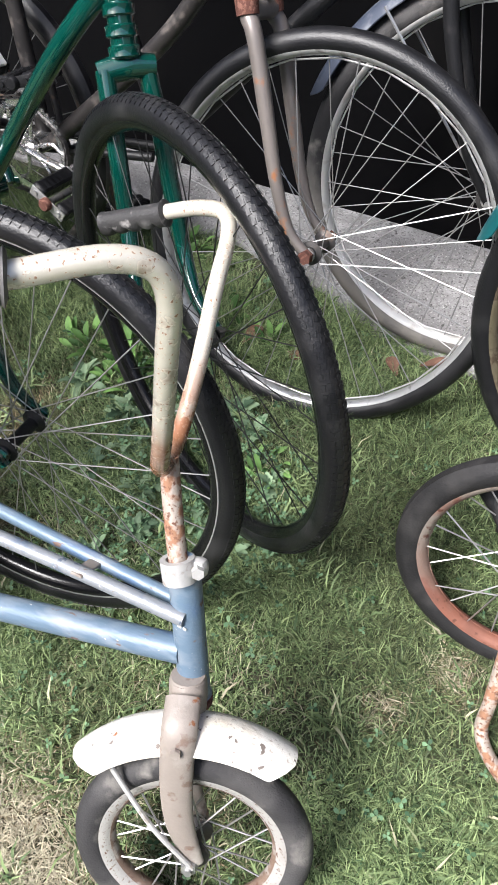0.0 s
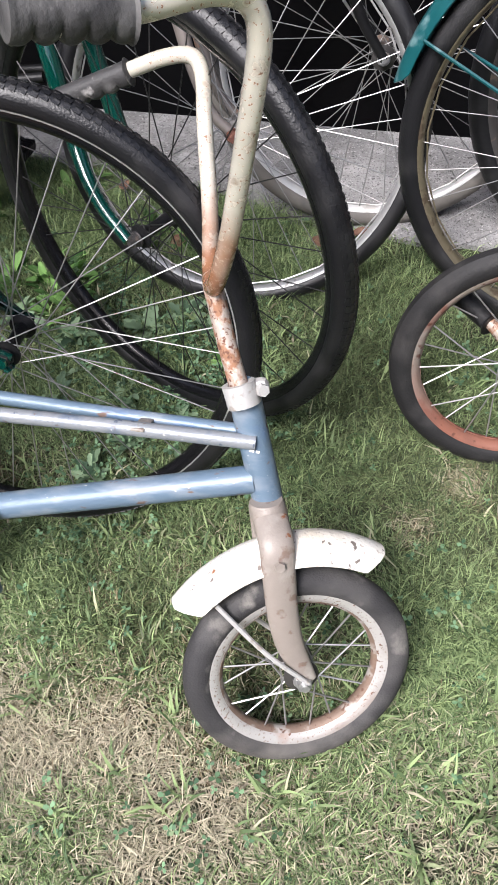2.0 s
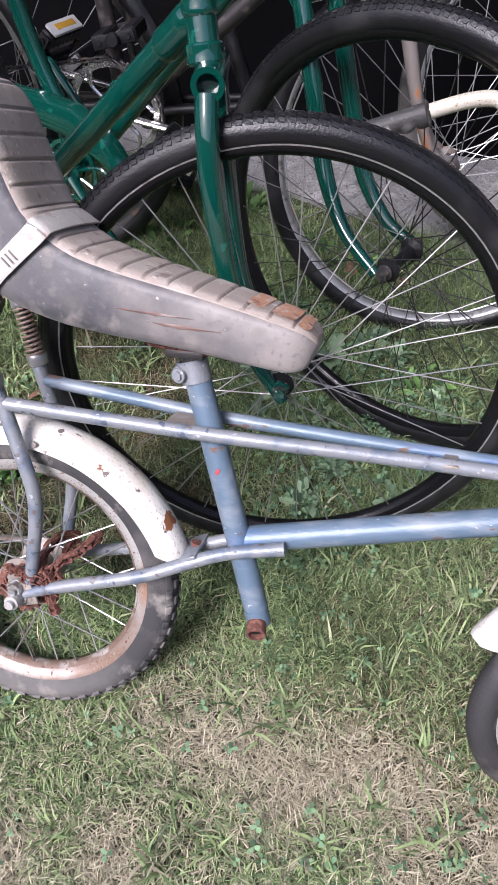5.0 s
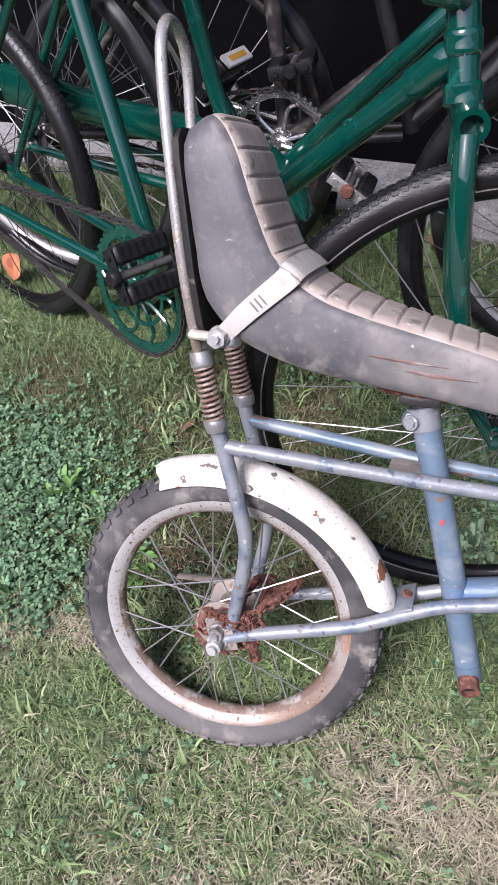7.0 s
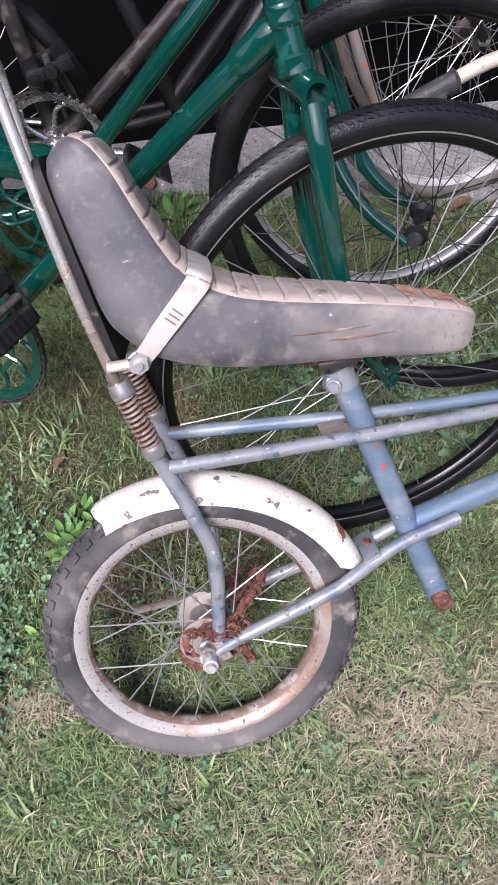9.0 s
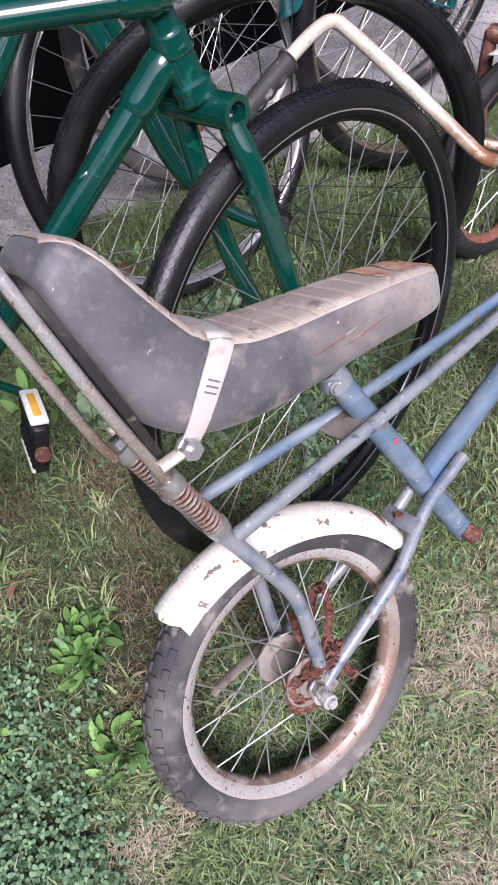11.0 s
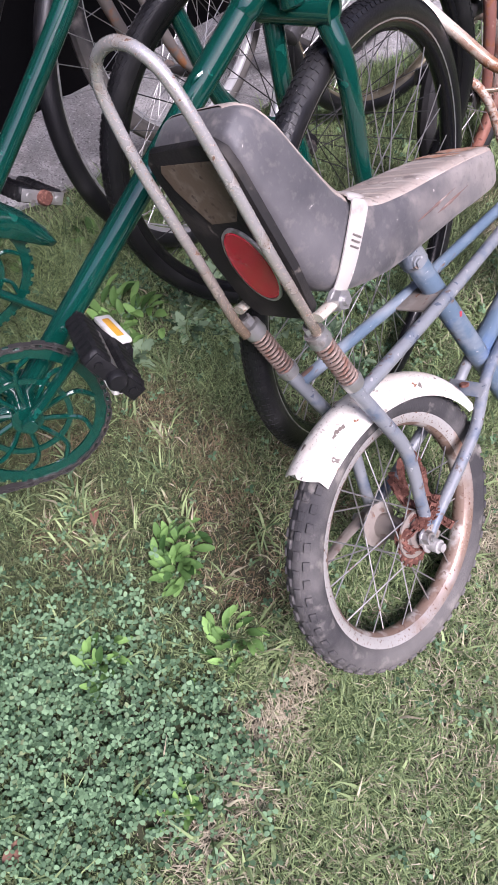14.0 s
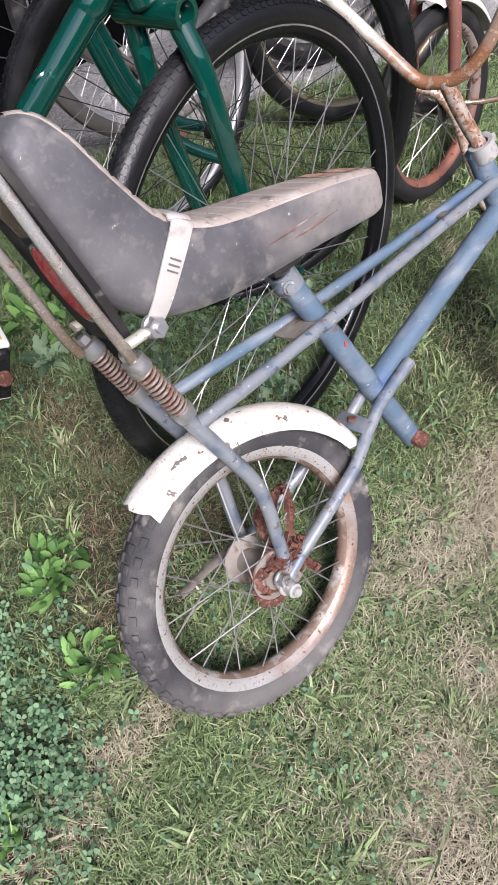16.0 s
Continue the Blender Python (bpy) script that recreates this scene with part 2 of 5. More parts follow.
def leaf_material(name, green, dry, single=False):
    """Blades: each one green or straw, by the dryness that it carries."""
    m = bpy.data.materials.new(name)
    m.use_nodes = True
    t = m.node_tree
    n, k = t.nodes, t.links
    b = n["Principled BSDF"]
    b.inputs["Roughness"].default_value = 0.6
    b.inputs["Specular IOR Level"].default_value = 0.22
    geo, at = n.new("ShaderNodeNewGeometry"), n.new("ShaderNodeAttribute")
    at.attribute_name = "dry"
    tone = n.new("ShaderNodeValToRGB")
    tone.color_ramp.elements[0].color = (green[0] * 0.28, green[1] * 0.36, green[2] * 0.36, 1)
    tone.color_ramp.elements[1].color = (green[0] * 1.82, green[1] * 1.72, green[2] * 1.85, 1)
    pick = n.new("ShaderNodeObjectInfo").outputs["Random"] if single else geo.outputs["Random Per Island"]
    k.new(pick, tone.inputs[0])
    mix = n.new("ShaderNodeMix")
    mix.data_type = "RGBA"
    k.new(at.outputs["Fac"], mix.inputs[0])
    k.new(tone.outputs[0], mix.inputs[6])
    wilt = n.new("ShaderNodeValToRGB")
    wilt.color_ramp.elements[0].color = (dry[0] * 0.50, dry[1] * 0.47, dry[2] * 0.45, 1)
    wilt.color_ramp.elements[1].color = (dry[0] * 1.15, dry[1] * 1.15, dry[2] * 1.15, 1)
    k.new(geo.outputs["Random Per Island"], wilt.inputs[0])
    k.new(wilt.outputs[0], mix.inputs[7])
    k.new(mix.outputs[2], b.inputs["Base Color"])
    tr = n.new("ShaderNodeBsdfTranslucent")
    k.new(mix.outputs[2], tr.inputs[0])
    sh = n.new("ShaderNodeMixShader")
    sh.inputs[0].default_value = 0.22
    k.new(b.outputs[0], sh.inputs[1])
    k.new(tr.outputs[0], sh.inputs[2])
    k.new(sh.outputs[0], n["Material Output"].inputs[0])
    return m


M_soil = soil_material()
M_grass = leaf_material("lawn_grass", (0.180, 0.246, 0.104), (0.50, 0.445, 0.335))
# withered blades, coloured darker still for the shade between the bicycles
M_dryshadegrass = leaf_material("withered_grass", (0.094, 0.118, 0.052), (0.25, 0.185, 0.115))
M_clover = leaf_material("clover_leaf", (0.118, 0.208, 0.105), (0.3, 0.3, 0.15))
M_weed = leaf_material("broad_weed_leaf", (0.125, 0.240, 0.065), (0.30, 0.32, 0.22), True)

# ---- building blocks ----
# the front half of the row, seen from its own side, as one placement
FORE = pose(-0.0048, -0.0015, -0.0318, -0.69, 0.18, 3.85)


def lie(x):
    """The lawn falls gently along the row."""
    return -0.038 * np.clip(x, -1.5, 1.6)


WHERE = {}


def part(name, bm, mat, parent=None, label="", m=Matrix(), smooth=True):
    """One mesh object, standing at the world pose m, under a thing or a part."""
    if isinstance(bm, bpy.types.Mesh):
        me = bm
    else:
        me = bpy.data.meshes.new(name)
        bmesh.ops.recalc_face_normals(bm, faces=bm.faces)
        bm.to_mesh(me)
        bm.free()
        me.materials.append(mat)
        if smooth:
            for p in me.polygons:
                p.use_smooth = True
            me.set_sharp_from_angle(angle=radians(40))
    ob = new(name, me)
    WHERE[ob] = m.copy()
    if parent:
        ob.parent = parent
        ob.matrix_parent_inverse = WHERE[parent].inverted()
    ob.matrix_basis = m
    return tagged(ob, label)


def thing(name, m, label, category, group="", kind=""):
    ob = new(name)
    ob.empty_display_size = 0.05
    ob.matrix_basis = m
    WHERE[ob] = m.copy()
    return tagged(ob, label, category, group, kind)


def leaning(origin, lean, yaw):
    """A pose with x ahead, y to its left and z up along a plane that leans to its left by lean degrees."""
    return pose(*origin) @ pose(0, 0, 0, 0, 0, yaw) @ pose(0, 0, 0, -lean, 0, 0)


def curve_through(points, per=6):
    """A smooth line through the points (Catmull-Rom)."""
    p = [Vector(q) for q in points]
    if len(p) < 3:
        return p
    p = [2 * p[0] - p[1], *p, 2 * p[-1] - p[-2]]
    out = []
    for i in range(1, len(p) - 2):
        a, b, c, d = p[i - 1:i + 3]
        for s in range(per):
            t = s / per
            out.append(0.5 * (2 * b + (c - a) * t + (2 * a - 5 * b + 4 * c - d) * t * t + (3 * b - a - 3 * c + d) * t ** 3))
    return out + [p[-2]]


def sweep(bm, points, radius, seg=12, per=6, flat=1.0, up=None, caps=True):
    """A tube along the points; radius may be a list over them; flat squeezes it across up."""
    line = curve_through(points, per)
    if isinstance(radius, (int, float)):
        rad = [radius] * len(line)
    else:
        at = np.linspace(0, 1, len(radius))
        rad = [float(v) for v in np.interp(np.linspace(0, 1, len(line)), at, radius)]
    rings, side = [], None
    for i, p in enumerate(line):
        d = (line[min(i + 1, len(line) - 1)] - line[max(i - 1, 0)]).normalized()
        if up is not None:
            side = d.cross(Vector(up)).normalized()
        elif side is None:
            side = d.orthogonal().normalized()
        else:
            side = (side - d * side.dot(d)).normalized()
        over = d.cross(side)
        rings.append([bm.verts.new(p + rad[i] * (math.cos(a) * side * flat + math.sin(a) * over)) for a in (2 * math.pi * j / seg for j in range(seg))])
    for a, b in zip(rings, rings[1:]):
        for j in range(seg):
            bm.faces.new((a[j], a[(j + 1) % seg], b[(j + 1) % seg], b[j]))
    if caps:
        bm.faces.new(rings[0][::-1])
        bm.faces.new(rings[-1])
    return bm


def tube(points, radius, **kw):
    return sweep(bmesh.new(), points, radius, **kw)


def pipe(a, b, outer, inner, seg=20):
    """A straight pipe, open at both ends."""
    bm = bmesh.new()
    a, b = Vector(a), Vector(b)
    d = (b - a).normalized()
    s = d.orthogonal().normalized()
    o = d.cross(s)
    rings = []
    for p, r in ((a, inner), (a, outer), (b, outer), (b, inner)):
        rings.append([bm.verts.new(p + r * (math.cos(t) * s + math.sin(t) * o)) for t in (2 * math.pi * j / seg for j in range(seg))])
    for i in range(4):
        r1, r2 = rings[i], rings[(i + 1) % 4]
        for j in range(seg):
            bm.faces.new((r1[j], r1[(j + 1) % seg], r2[(j + 1) % seg], r2[j]))
    return bm


def lathe(bm, profile, seg=64, closed=True, start=0.0, end=360.0):
    """Turns a profile of (radius, y) round the y axis; an angle of 0 points along x, 90 along z."""
    full = end - start >= 359.9
    count = seg if full else seg + 1
    rings = []
    for i in range(count):
        a = radians(start + (end - start) * i / seg)
        rings.append([bm.verts.new((r * math.cos(a), y, r * math.sin(a))) for r, y in profile])
    n = len(profile)
    for i in range(seg):
        a, b = rings[i], rings[(i + 1) % count]
        for j in range(n if closed else n - 1):
            bm.faces.new((a[j], b[j], b[(j + 1) % n], a[(j + 1) % n]))
    if not full and closed:
        bm.faces.new(rings[0][::-1])
        bm.faces.new(rings[-1])
    return bm


def block(bm, size, m=Matrix(), bevel=0.0):
    made = bmesh.ops.create_cube(bm, size=1.0, matrix=m @ Matrix.Diagonal((*size, 1)))
    if bevel:
        edges = list({e for v in made["verts"] for e in v.link_edges})
        bmesh.ops.bevel(bm, geom=edges, offset=bevel, segments=2, affect="EDGES", profile=0.5)
    return bm


def box(size, m=Matrix(), bevel=0.0):
    return block(bmesh.new(), size, m, bevel)


def disc_bolt(bm, at, axis, radius, height, sides=6):
    """A nut or bolt head standing on a point along an axis."""
    q = Vector(axis).to_track_quat("Z", "Y").to_matrix().to_4x4()
    bmesh.ops.create_cone(bm, cap_ends=True, segments=sides, radius1=radius, radius2=radius * 0.92, depth=height, matrix=Matrix.Translation(Vector(at) + Vector(axis).normalized() * height / 2) @ q)
    return bm


SPOKES = {}


def spoke_mesh(r0, r1, half, lean, mat, thick):
    key = (round(r0, 4), round(r1, 4), round(half, 4), round(lean, 3), mat.name)
    if key not in SPOKES:
        bm = tube([(r0 * math.cos(lean), half, r0 * math.sin(lean)), (r1, half * 0.12, 0)], thick, seg=5)
        me = bpy.data.meshes.new("spoke")
        bm.to_mesh(me)
        bm.free()
        me.materials.append(mat)
        SPOKES[key] = me
    return SPOKES[key]


def wheel(parent, m, r, w, tyre_mat, rim_mat, spoke_mat=None, spokes=32, hub_r=0.018, hub_half=0.04, axle_half=0.06, tread="ribs", hub_mat=None,
          thick=0.0009, rim_depth=0.016, label="", tyre_label="", cross=1.0, spin=0.0, spoke_gap=(), well=None):
    """A spoked wheel about the local y axis: tyre, rim, hub, axle and each spoke."""
    spoke_mat, hub_mat = spoke_mat or M_spoke, hub_mat or M_steel
    wh = part("wheel", lathe(bmesh.new(), [(r - 2.0 * w - 0.004 + 0.0015 * math.cos(t), 0.0008 * math.sin(t)) for t in (0, 1.57, 3.14, 4.71)], 24), rim_mat, parent, label, m)
    rim_r = r - 1.72 * w
    prof = []
    for j in range(18):
        a = math.pi * (-0.86 + 1.72 * j / 17)
        rr, yy = r - w + w * math.cos(a), w * 0.98 * math.sin(a)
        if tread in ("ribs", "bars") and abs(a) < 0.95:
            rr += (0.0009 if j % 2 else -0.0005)
        prof.append((rr, yy))
    bm = lathe(bmesh.new(), prof + [(rim_r + 0.004, w * 0.3), (rim_r + 0.004, -w * 0.3)], 96)
    if tread == "knobs":
        n = 52
        for i in range(n):
            for row, off in ((-0.72, 0.0), (-0.24, 0.5), (0.24, 0.0), (0.72, 0.5)):
                a = 2 * math.pi * (i + off) / n
                t = row * 1.15
                q = Matrix.Rotation(-a, 4, "Y") @ Matrix.Translation((r - w + (w + 0.0004) * math.cos(t), (w + 0.0004) * math.sin(t), 0)) @ Matrix.Rotation(t, 4, "Z")
                block(bm, (0.0040, w * 0.38, 0.0118), q, 0.0012)
    if tread in ("bars", "blocks"):
        n = 120 if tread == "bars" else 176
        for i in range(n):
            for row in ((-0.95, -0.62, 0.62, 0.95) if tread == "bars" else (-0.8, -0.42, 0.0, 0.42, 0.8)):
                a = 2 * math.pi * (i + (0.5 if row > 0 else 0.25 if row == 0 else 0)) / n
                q = Matrix.Rotation(-a, 4, "Y") @ Matrix.Translation((r - w + (w + 0.0002) * math.cos(row), (w + 0.0002) * math.sin(row), 0)) @ Matrix.Rotation(row, 4, "Z") @ Matrix.Rotation(0.2 if row > 0 else -0.2, 4, "X")
                block(bm, (0.0011, w * 0.27, 2 * math.pi * r / n * 0.58), q)
    tyre = part("tyre", bm, tyre_mat, wh, tyre_label, m)
    hw = w * 0.72
    d = rim_depth
    part("rim", lathe(bmesh.new(), [(rim_r + 0.006, hw), (rim_r + 0.004, hw * 1.05), (rim_r, hw), (rim_r - d * 0.35, hw * 0.86), (rim_r - d * 0.75, hw * 0.45), (rim_r - d * 0.85, 0),
                                    (rim_r - d * 0.75, -hw * 0.45), (rim_r - d * 0.35, -hw * 0.86), (rim_r, -hw), (rim_r + 0.004, -hw * 1.05), (rim_r + 0.006, -hw), (rim_r + 0.002, 0)], 96), rim_mat, wh, "", m)
    if well:
        part("rim_well", lathe(bmesh.new(), [(rim_r - d * 0.58 - 0.0008, hw * 0.63), (rim_r - d * 0.75 - 0.0008, hw * 0.45), (rim_r - d * 0.85 - 0.0008, 0), (rim_r - d * 0.75 - 0.0008, -hw * 0.45), (rim_r - d * 0.58 - 0.0008, -hw * 0.63), (rim_r - d * 0.5, 0)], 96), well, wh, "rust-brown inside of the rim", m)
    h = hub_half
    part("hub", lathe(bmesh.new(), [(0.006, -h - 0.006), (hub_r * 0.8, -h - 0.006), (hub_r * 0.85, -h - 0.002), (hub_r * 1.5, -h), (hub_r * 1.5, -h + 0.003), (hub_r * 0.8, -h + 0.008), (hub_r * 0.72, 0),
                                    (hub_r * 0.8, h - 0.008), (hub_r * 1.5, h - 0.003), (hub_r * 1.5, h), (hub_r * 0.85, h + 0.002), (hub_r * 0.8, h + 0.006), (0.006, h + 0.006)], 24), hub_mat, wh, "", m)
    bm = tube([(0, -axle_half, 0), (0, axle_half, 0)], 0.0045, seg=10)
    for s in (-1, 1):
        disc_bolt(bm, (0, s * (axle_half - 0.014), 0), (0, s, 0), 0.010, 0.009)
        disc_bolt(bm, (0, s * (axle_half - 0.016), 0), (0, s, 0), 0.012, 0.002, 16)
    part("axle", bm, M_steel if hub_mat == M_black else M_alloy, wh, "", m)
    for i in range(spokes):
        if i in spoke_gap:
            continue
        s = 1 if i % 2 else -1
        lean = cross * (1.2 if (i // 2) % 2 else -1.2)
        me = spoke_mesh(hub_r * 1.4, rim_r - d * 0.8, s * (h - 0.002), lean, spoke_mat, thick)
        part("spoke", me, None, wh, "", m @ Matrix.Rotation(-2 * math.pi * (i + 0.3) / spokes - spin, 4, "Y"))
    return wh


def arc_fender(r, half, a0, a1, crown=0.012, thick=0.0015, seg=48, lip=0.008, ragged=0.0):
    """A mudguard: a crowned strip bent round the y axis from a0 to a1 degrees, with rolled edges and rounded ends."""
    bm = bmesh.new()
    rings = []
    for i in range(seg + 1):
        a = radians(a0 + (a1 - a0) * i / seg)
        along = min(i, seg - i) / seg * radians(a1 - a0) * r / (half * 0.75)
        wd = half * math.sqrt(max(0.0, 1 - (1 - min(1.0, along + 0.10)) ** 2))
        if ragged and i > seg / 2:
            wd = half
        ring = []
        for inner in (0, 1):
            row = []
            for j in range(11):
                v = (-1 + j / 5) * wd / half
                q = r + crown * (1 - v * v) - (lip if abs(v) > 0.97 else lip * 0.35 if abs(v) > 0.78 else 0) - thick * inner
                b = a + (ragged / r * (1.6 * noise.noise((9 * v, 3.7, 0.5)) - 0.8 * v * v) if i == seg else 0)
                row.append(bm.verts.new((q * math.cos(b), half * v * (1 - 0.02 * inner), q * math.sin(b))))
            ring += row if not inner else row[::-1]
        rings.append(ring)
    n = len(rings[0])
    for a, b in zip(rings, rings[1:]):
        for j in range(n):
            bm.faces.new((a[j], a[(j + 1) % n], b[(j + 1) % n], b[j]))
    bm.faces.new(rings[0][::-1])
    bm.faces.new(rings[-1])
    return bm


def chainring(bm, r, teeth, arms=5, thick=0.003, y=0.0, inner=None):
    """A toothed ring with arms round the y axis."""
    inner = inner or r * 0.86
    lathe(bm, [(inner, y - thick / 2), (r, y - thick / 2), (r, y + thick / 2), (inner, y + thick / 2)], 64)
    for i in range(teeth):
        q = Matrix.Rotation(-2 * math.pi * i / teeth, 4, "Y") @ Matrix.Translation((r + 0.0015, y, 0))
        block(bm, (0.005, thick * 0.8, math.pi * r / teeth), q)
    for i in range(arms):
        a = 2 * math.pi * i / arms
        p = [Vector((q * math.cos(a + s), y, q * math.sin(a + s))) for q, s in ((r * 0.12, 0), (r * 0.45, 0.25), (r * 0.7, 0.2), (inner * 1.01, 0))]
        sweep(bm, p, r * (0.045 if arms < 8 else 0.034), seg=6, per=4)
    if arms >= 8:
        lathe(bm, [(r * 0.50, y - thick / 2), (r * 0.57, y - thick / 2), (r * 0.57, y + thick / 2), (r * 0.50, y + thick / 2)], 40)
    lathe(bm, [(0.004, y - 0.006), (r * 0.2, y - 0.006), (r * 0.2, y + 0.006), (0.004, y + 0.006)], 20)
    return bm


def chain_loop(points, link=0.0127, mat_width=0.006, twist=0.0):
    """Links along a line: alternate plates, standing across the y axis."""
    line = curve_through(points, 12)
    bm = bmesh.new()
    left, prev, k = 0.0, line[0], 0
    for p in line[1:]:
        seg = (p - prev).length
        d = (p - prev).normalized() if seg > 1e-9 else Vector((1, 0, 0))
        while left <= seg:
            at = prev + d * left
            q = Matrix.Translation(at) @ d.to_track_quat("X", "Y").to_matrix().to_4x4() @ pose(0, 0, 0, twist * random.uniform(-1, 1), twist * 0.3 * random.uniform(-1, 1), twist * 0.5 * random.uniform(-1, 1))
            wd = mat_width if k % 2 else mat_width * 0.6
            for s in (-1, 1):
                block(bm, (link * 1.25, 0.0014, 0.0085), q @ Matrix.Translation((0, s * wd / 2, 0)))
            block(bm, (0.005, mat_width, 0.005), q @ Matrix.Translation((link / 2, 0, 0)))
            left += link
            k += 1
        left -= seg
        prev = p
    return bm


def pedal(parent, m, reflector=True, body_mat=None, plate_mat=None, axle_mat=None):
    """A block pedal on its axle along y, with two rubber blocks, end plates and reflectors."""
    body_mat, plate_mat = body_mat or M_black, plate_mat or M_black
    bm = tube([(0, -0.050, 0), (0, 0.060, 0)], 0.0062, seg=14)
    pd = part("pedal", bm, M_bright, parent, "", m)
    part("dust_cap", lathe(bmesh.new(), [(0.0, -0.058), (0.009, -0.058), (0.0115, -0.055), (0.0115, -0.047), (0.0, -0.047)], 16), axle_mat or M_black, pd, "", m)
    for s in (-1, 1):
        bm = bmesh.new()
        rings = []
        for i in range(29):
            y, g = -0.043 + 0.086 * i / 28, (0.0 if i % 4 < 2 else 0.0008) - (0.003 if i in (0, 28) else 0)
            hx, hz = 0.0125 + g, 0.0115 + g
            rings.append([bm.verts.new((s * 0.026 + px * hx, y, pz * hz)) for px, pz in ((-1, -0.7), (-0.7, -1), (0.7, -1), (1, -0.7), (1, 0.7), (0.7, 1), (-0.7, 1), (-1, 0.7))])
        for a, b in zip(rings, rings[1:]):
            for j in range(8):
                bm.faces.new((a[j], a[(j + 1) % 8], b[(j + 1) % 8], b[j]))
        bm.faces.new(rings[0][::-1])
        bm.faces.new(rings[-1])
        part("rubber_block", bm, body_mat, pd, "", m)
        bm = box((0.074, 0.003, 0.019), Matrix.Translation((0, s * 0.046, 0)), 0.001)
        for e in (-0.026, 0.026):
            disc_bolt(bm, (e, s * 0.047, 0), (0, s, 0), 0.005, 0.003, 10)
        part("end_plate", bm, plate_mat, pd, "", m)
        if reflector:
            part("reflector", box((0.008, 0.074, 0.026), Matrix.Translation((s * 0.044, 0, 0)), 0.003), M_white, pd, "white framed reflector", m)
            part("reflector_lens", box((0.003, 0.050, 0.011), Matrix.Translation((s * 0.0475, 0, 0)), 0.001), M_amber, pd, "amber lens", m)
    return pd

# ---- the ground and the wall ----
SOIL = -0.03
bm = bmesh.new()
bmesh.ops.create_grid(bm, x_segments=60, y_segments=60, size=1.0)
for v in bm.verts:
    x, y = v.co.x, v.co.y
    x, y = 3.0 * x + 40 * x ** 9, 3.0 * y + 40 * y ** 9
    v.co = (x, y, SOIL + lie(x) + 0.008 * noise.noise((x * 3, y * 3, 0)) * (1 if abs(x) < 3 and abs(y) < 3 else 0))
tagged(part("ground", bm, M_soil), "bare brown soil under a thin worn lawn", "ground", kind="structure")


def slab_edge(x):
    return 1.135 - 0.20 * (x - 0.1) + 0.02 * math.sin(9 * x) + 0.012 * math.sin(23 * x)


bm = bmesh.new()
rows_ = []
for i in range(173):
    x = -4.3 + 8.6 * i / 172
    e = max(0.8, min(1.22, slab_edge(x)))
    rows_.append([bm.verts.new(p) for p in ((x, e, SOIL - 0.03 + lie(x)), (x, e + 0.004, -0.020 + lie(x)), (x, e + 0.02, -0.012 + lie(x)), (x, 1.25, -0.011 + lie(x)), (x, 1.40, -0.010 + lie(x)))])
for a, b in zip(rows_, rows_[1:]):
    for j in range(4):
        bm.faces.new((a[j], b[j], b[j + 1], a[j + 1]))
tagged(part("pavement", bm, M_concrete), "rough grey concrete strip along the wall", "pavement", kind="structure")
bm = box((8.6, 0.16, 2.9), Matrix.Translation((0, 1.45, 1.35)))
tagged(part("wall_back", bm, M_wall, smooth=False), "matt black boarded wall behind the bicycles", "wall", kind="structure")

# unseen walls, added to cut low sky light and darken reflections
for wall, size, at in (("wall_front", (9.0, 0.2, 2.9), (0, -4.4, 1.35)), ("wall_east", (0.2, 5.83, 2.9), (4.4, -1.385, 1.35)), ("wall_west", (0.2, 5.83, 2.9), (-4.4, -1.385, 1.35))):
    tagged(part(wall, box(size, Matrix.Translation(at)), M_screenwall, smooth=False), "plain grey wall, unseen, added to block low sky light", "wall", kind="structure")

# ---- the child's bicycle ----
K = leaning((-0.010, -0.04, -0.0386), 32, 1)
kid = thing("childs_bicycle", K, "worn pale blue child's bicycle with a long banana saddle, leaning over", "bicycle")
wheel(kid, leaning((-0.009, 0.0670, 0.1445), 34.0, 4.0), 0.1995, 0.0225, M_tyregrey, M_rimrust, spokes=28, hub_r=0.022, hub_half=0.032, axle_half=0.062, tread="knobs", thick=0.0011, rim_depth=0.020, well=M_rimband,
      label="small rear wheel with a rusty rim", tyre_label="dusty grey knobbly tyre", spin=0.1, hub_mat=M_fork)
part("seat_tube", tube([(0.3060, 0.003, 0.2080), (0.2125, 0.014, 0.512)], 0.0155, seg=20), M_blue, kid, "", K)
part("seat_tube_end", tube([(0.3112, 0.001, 0.1905), (0.3050, 0.002, 0.2112)], 0.0153, seg=20), M_blue, kid, "", K)
shell = part("bracket_shell", pipe((0.3085, 0.0, 0.1985), (0.3125, -0.023, 0.1885), 0.0122, 0.0095), M_rust, kid, "short open rusty pipe end", K)
# black plug gives the open pipe its dark, shaded hollow
part("bore", tube([(0.3088, -0.002, 0.1977), (0.3113, -0.0165, 0.1914)], 0.0094, seg=16), M_black, shell, "black plug standing in for the shaded inside of the pipe", K)
part("main_tube", tube([(0.276, 0.010, 0.300), (0.638, 0.043, 0.378)], 0.0165, seg=20), M_blue, kid, "", K)
STAY_Y = {-1: -0.047, 1: 0.052}
TOP_Y = {-1: (-0.047, -0.030, -0.0155, 0.009, 0.030), 1: (0.052, 0.049, 0.045, 0.046, 0.050)}
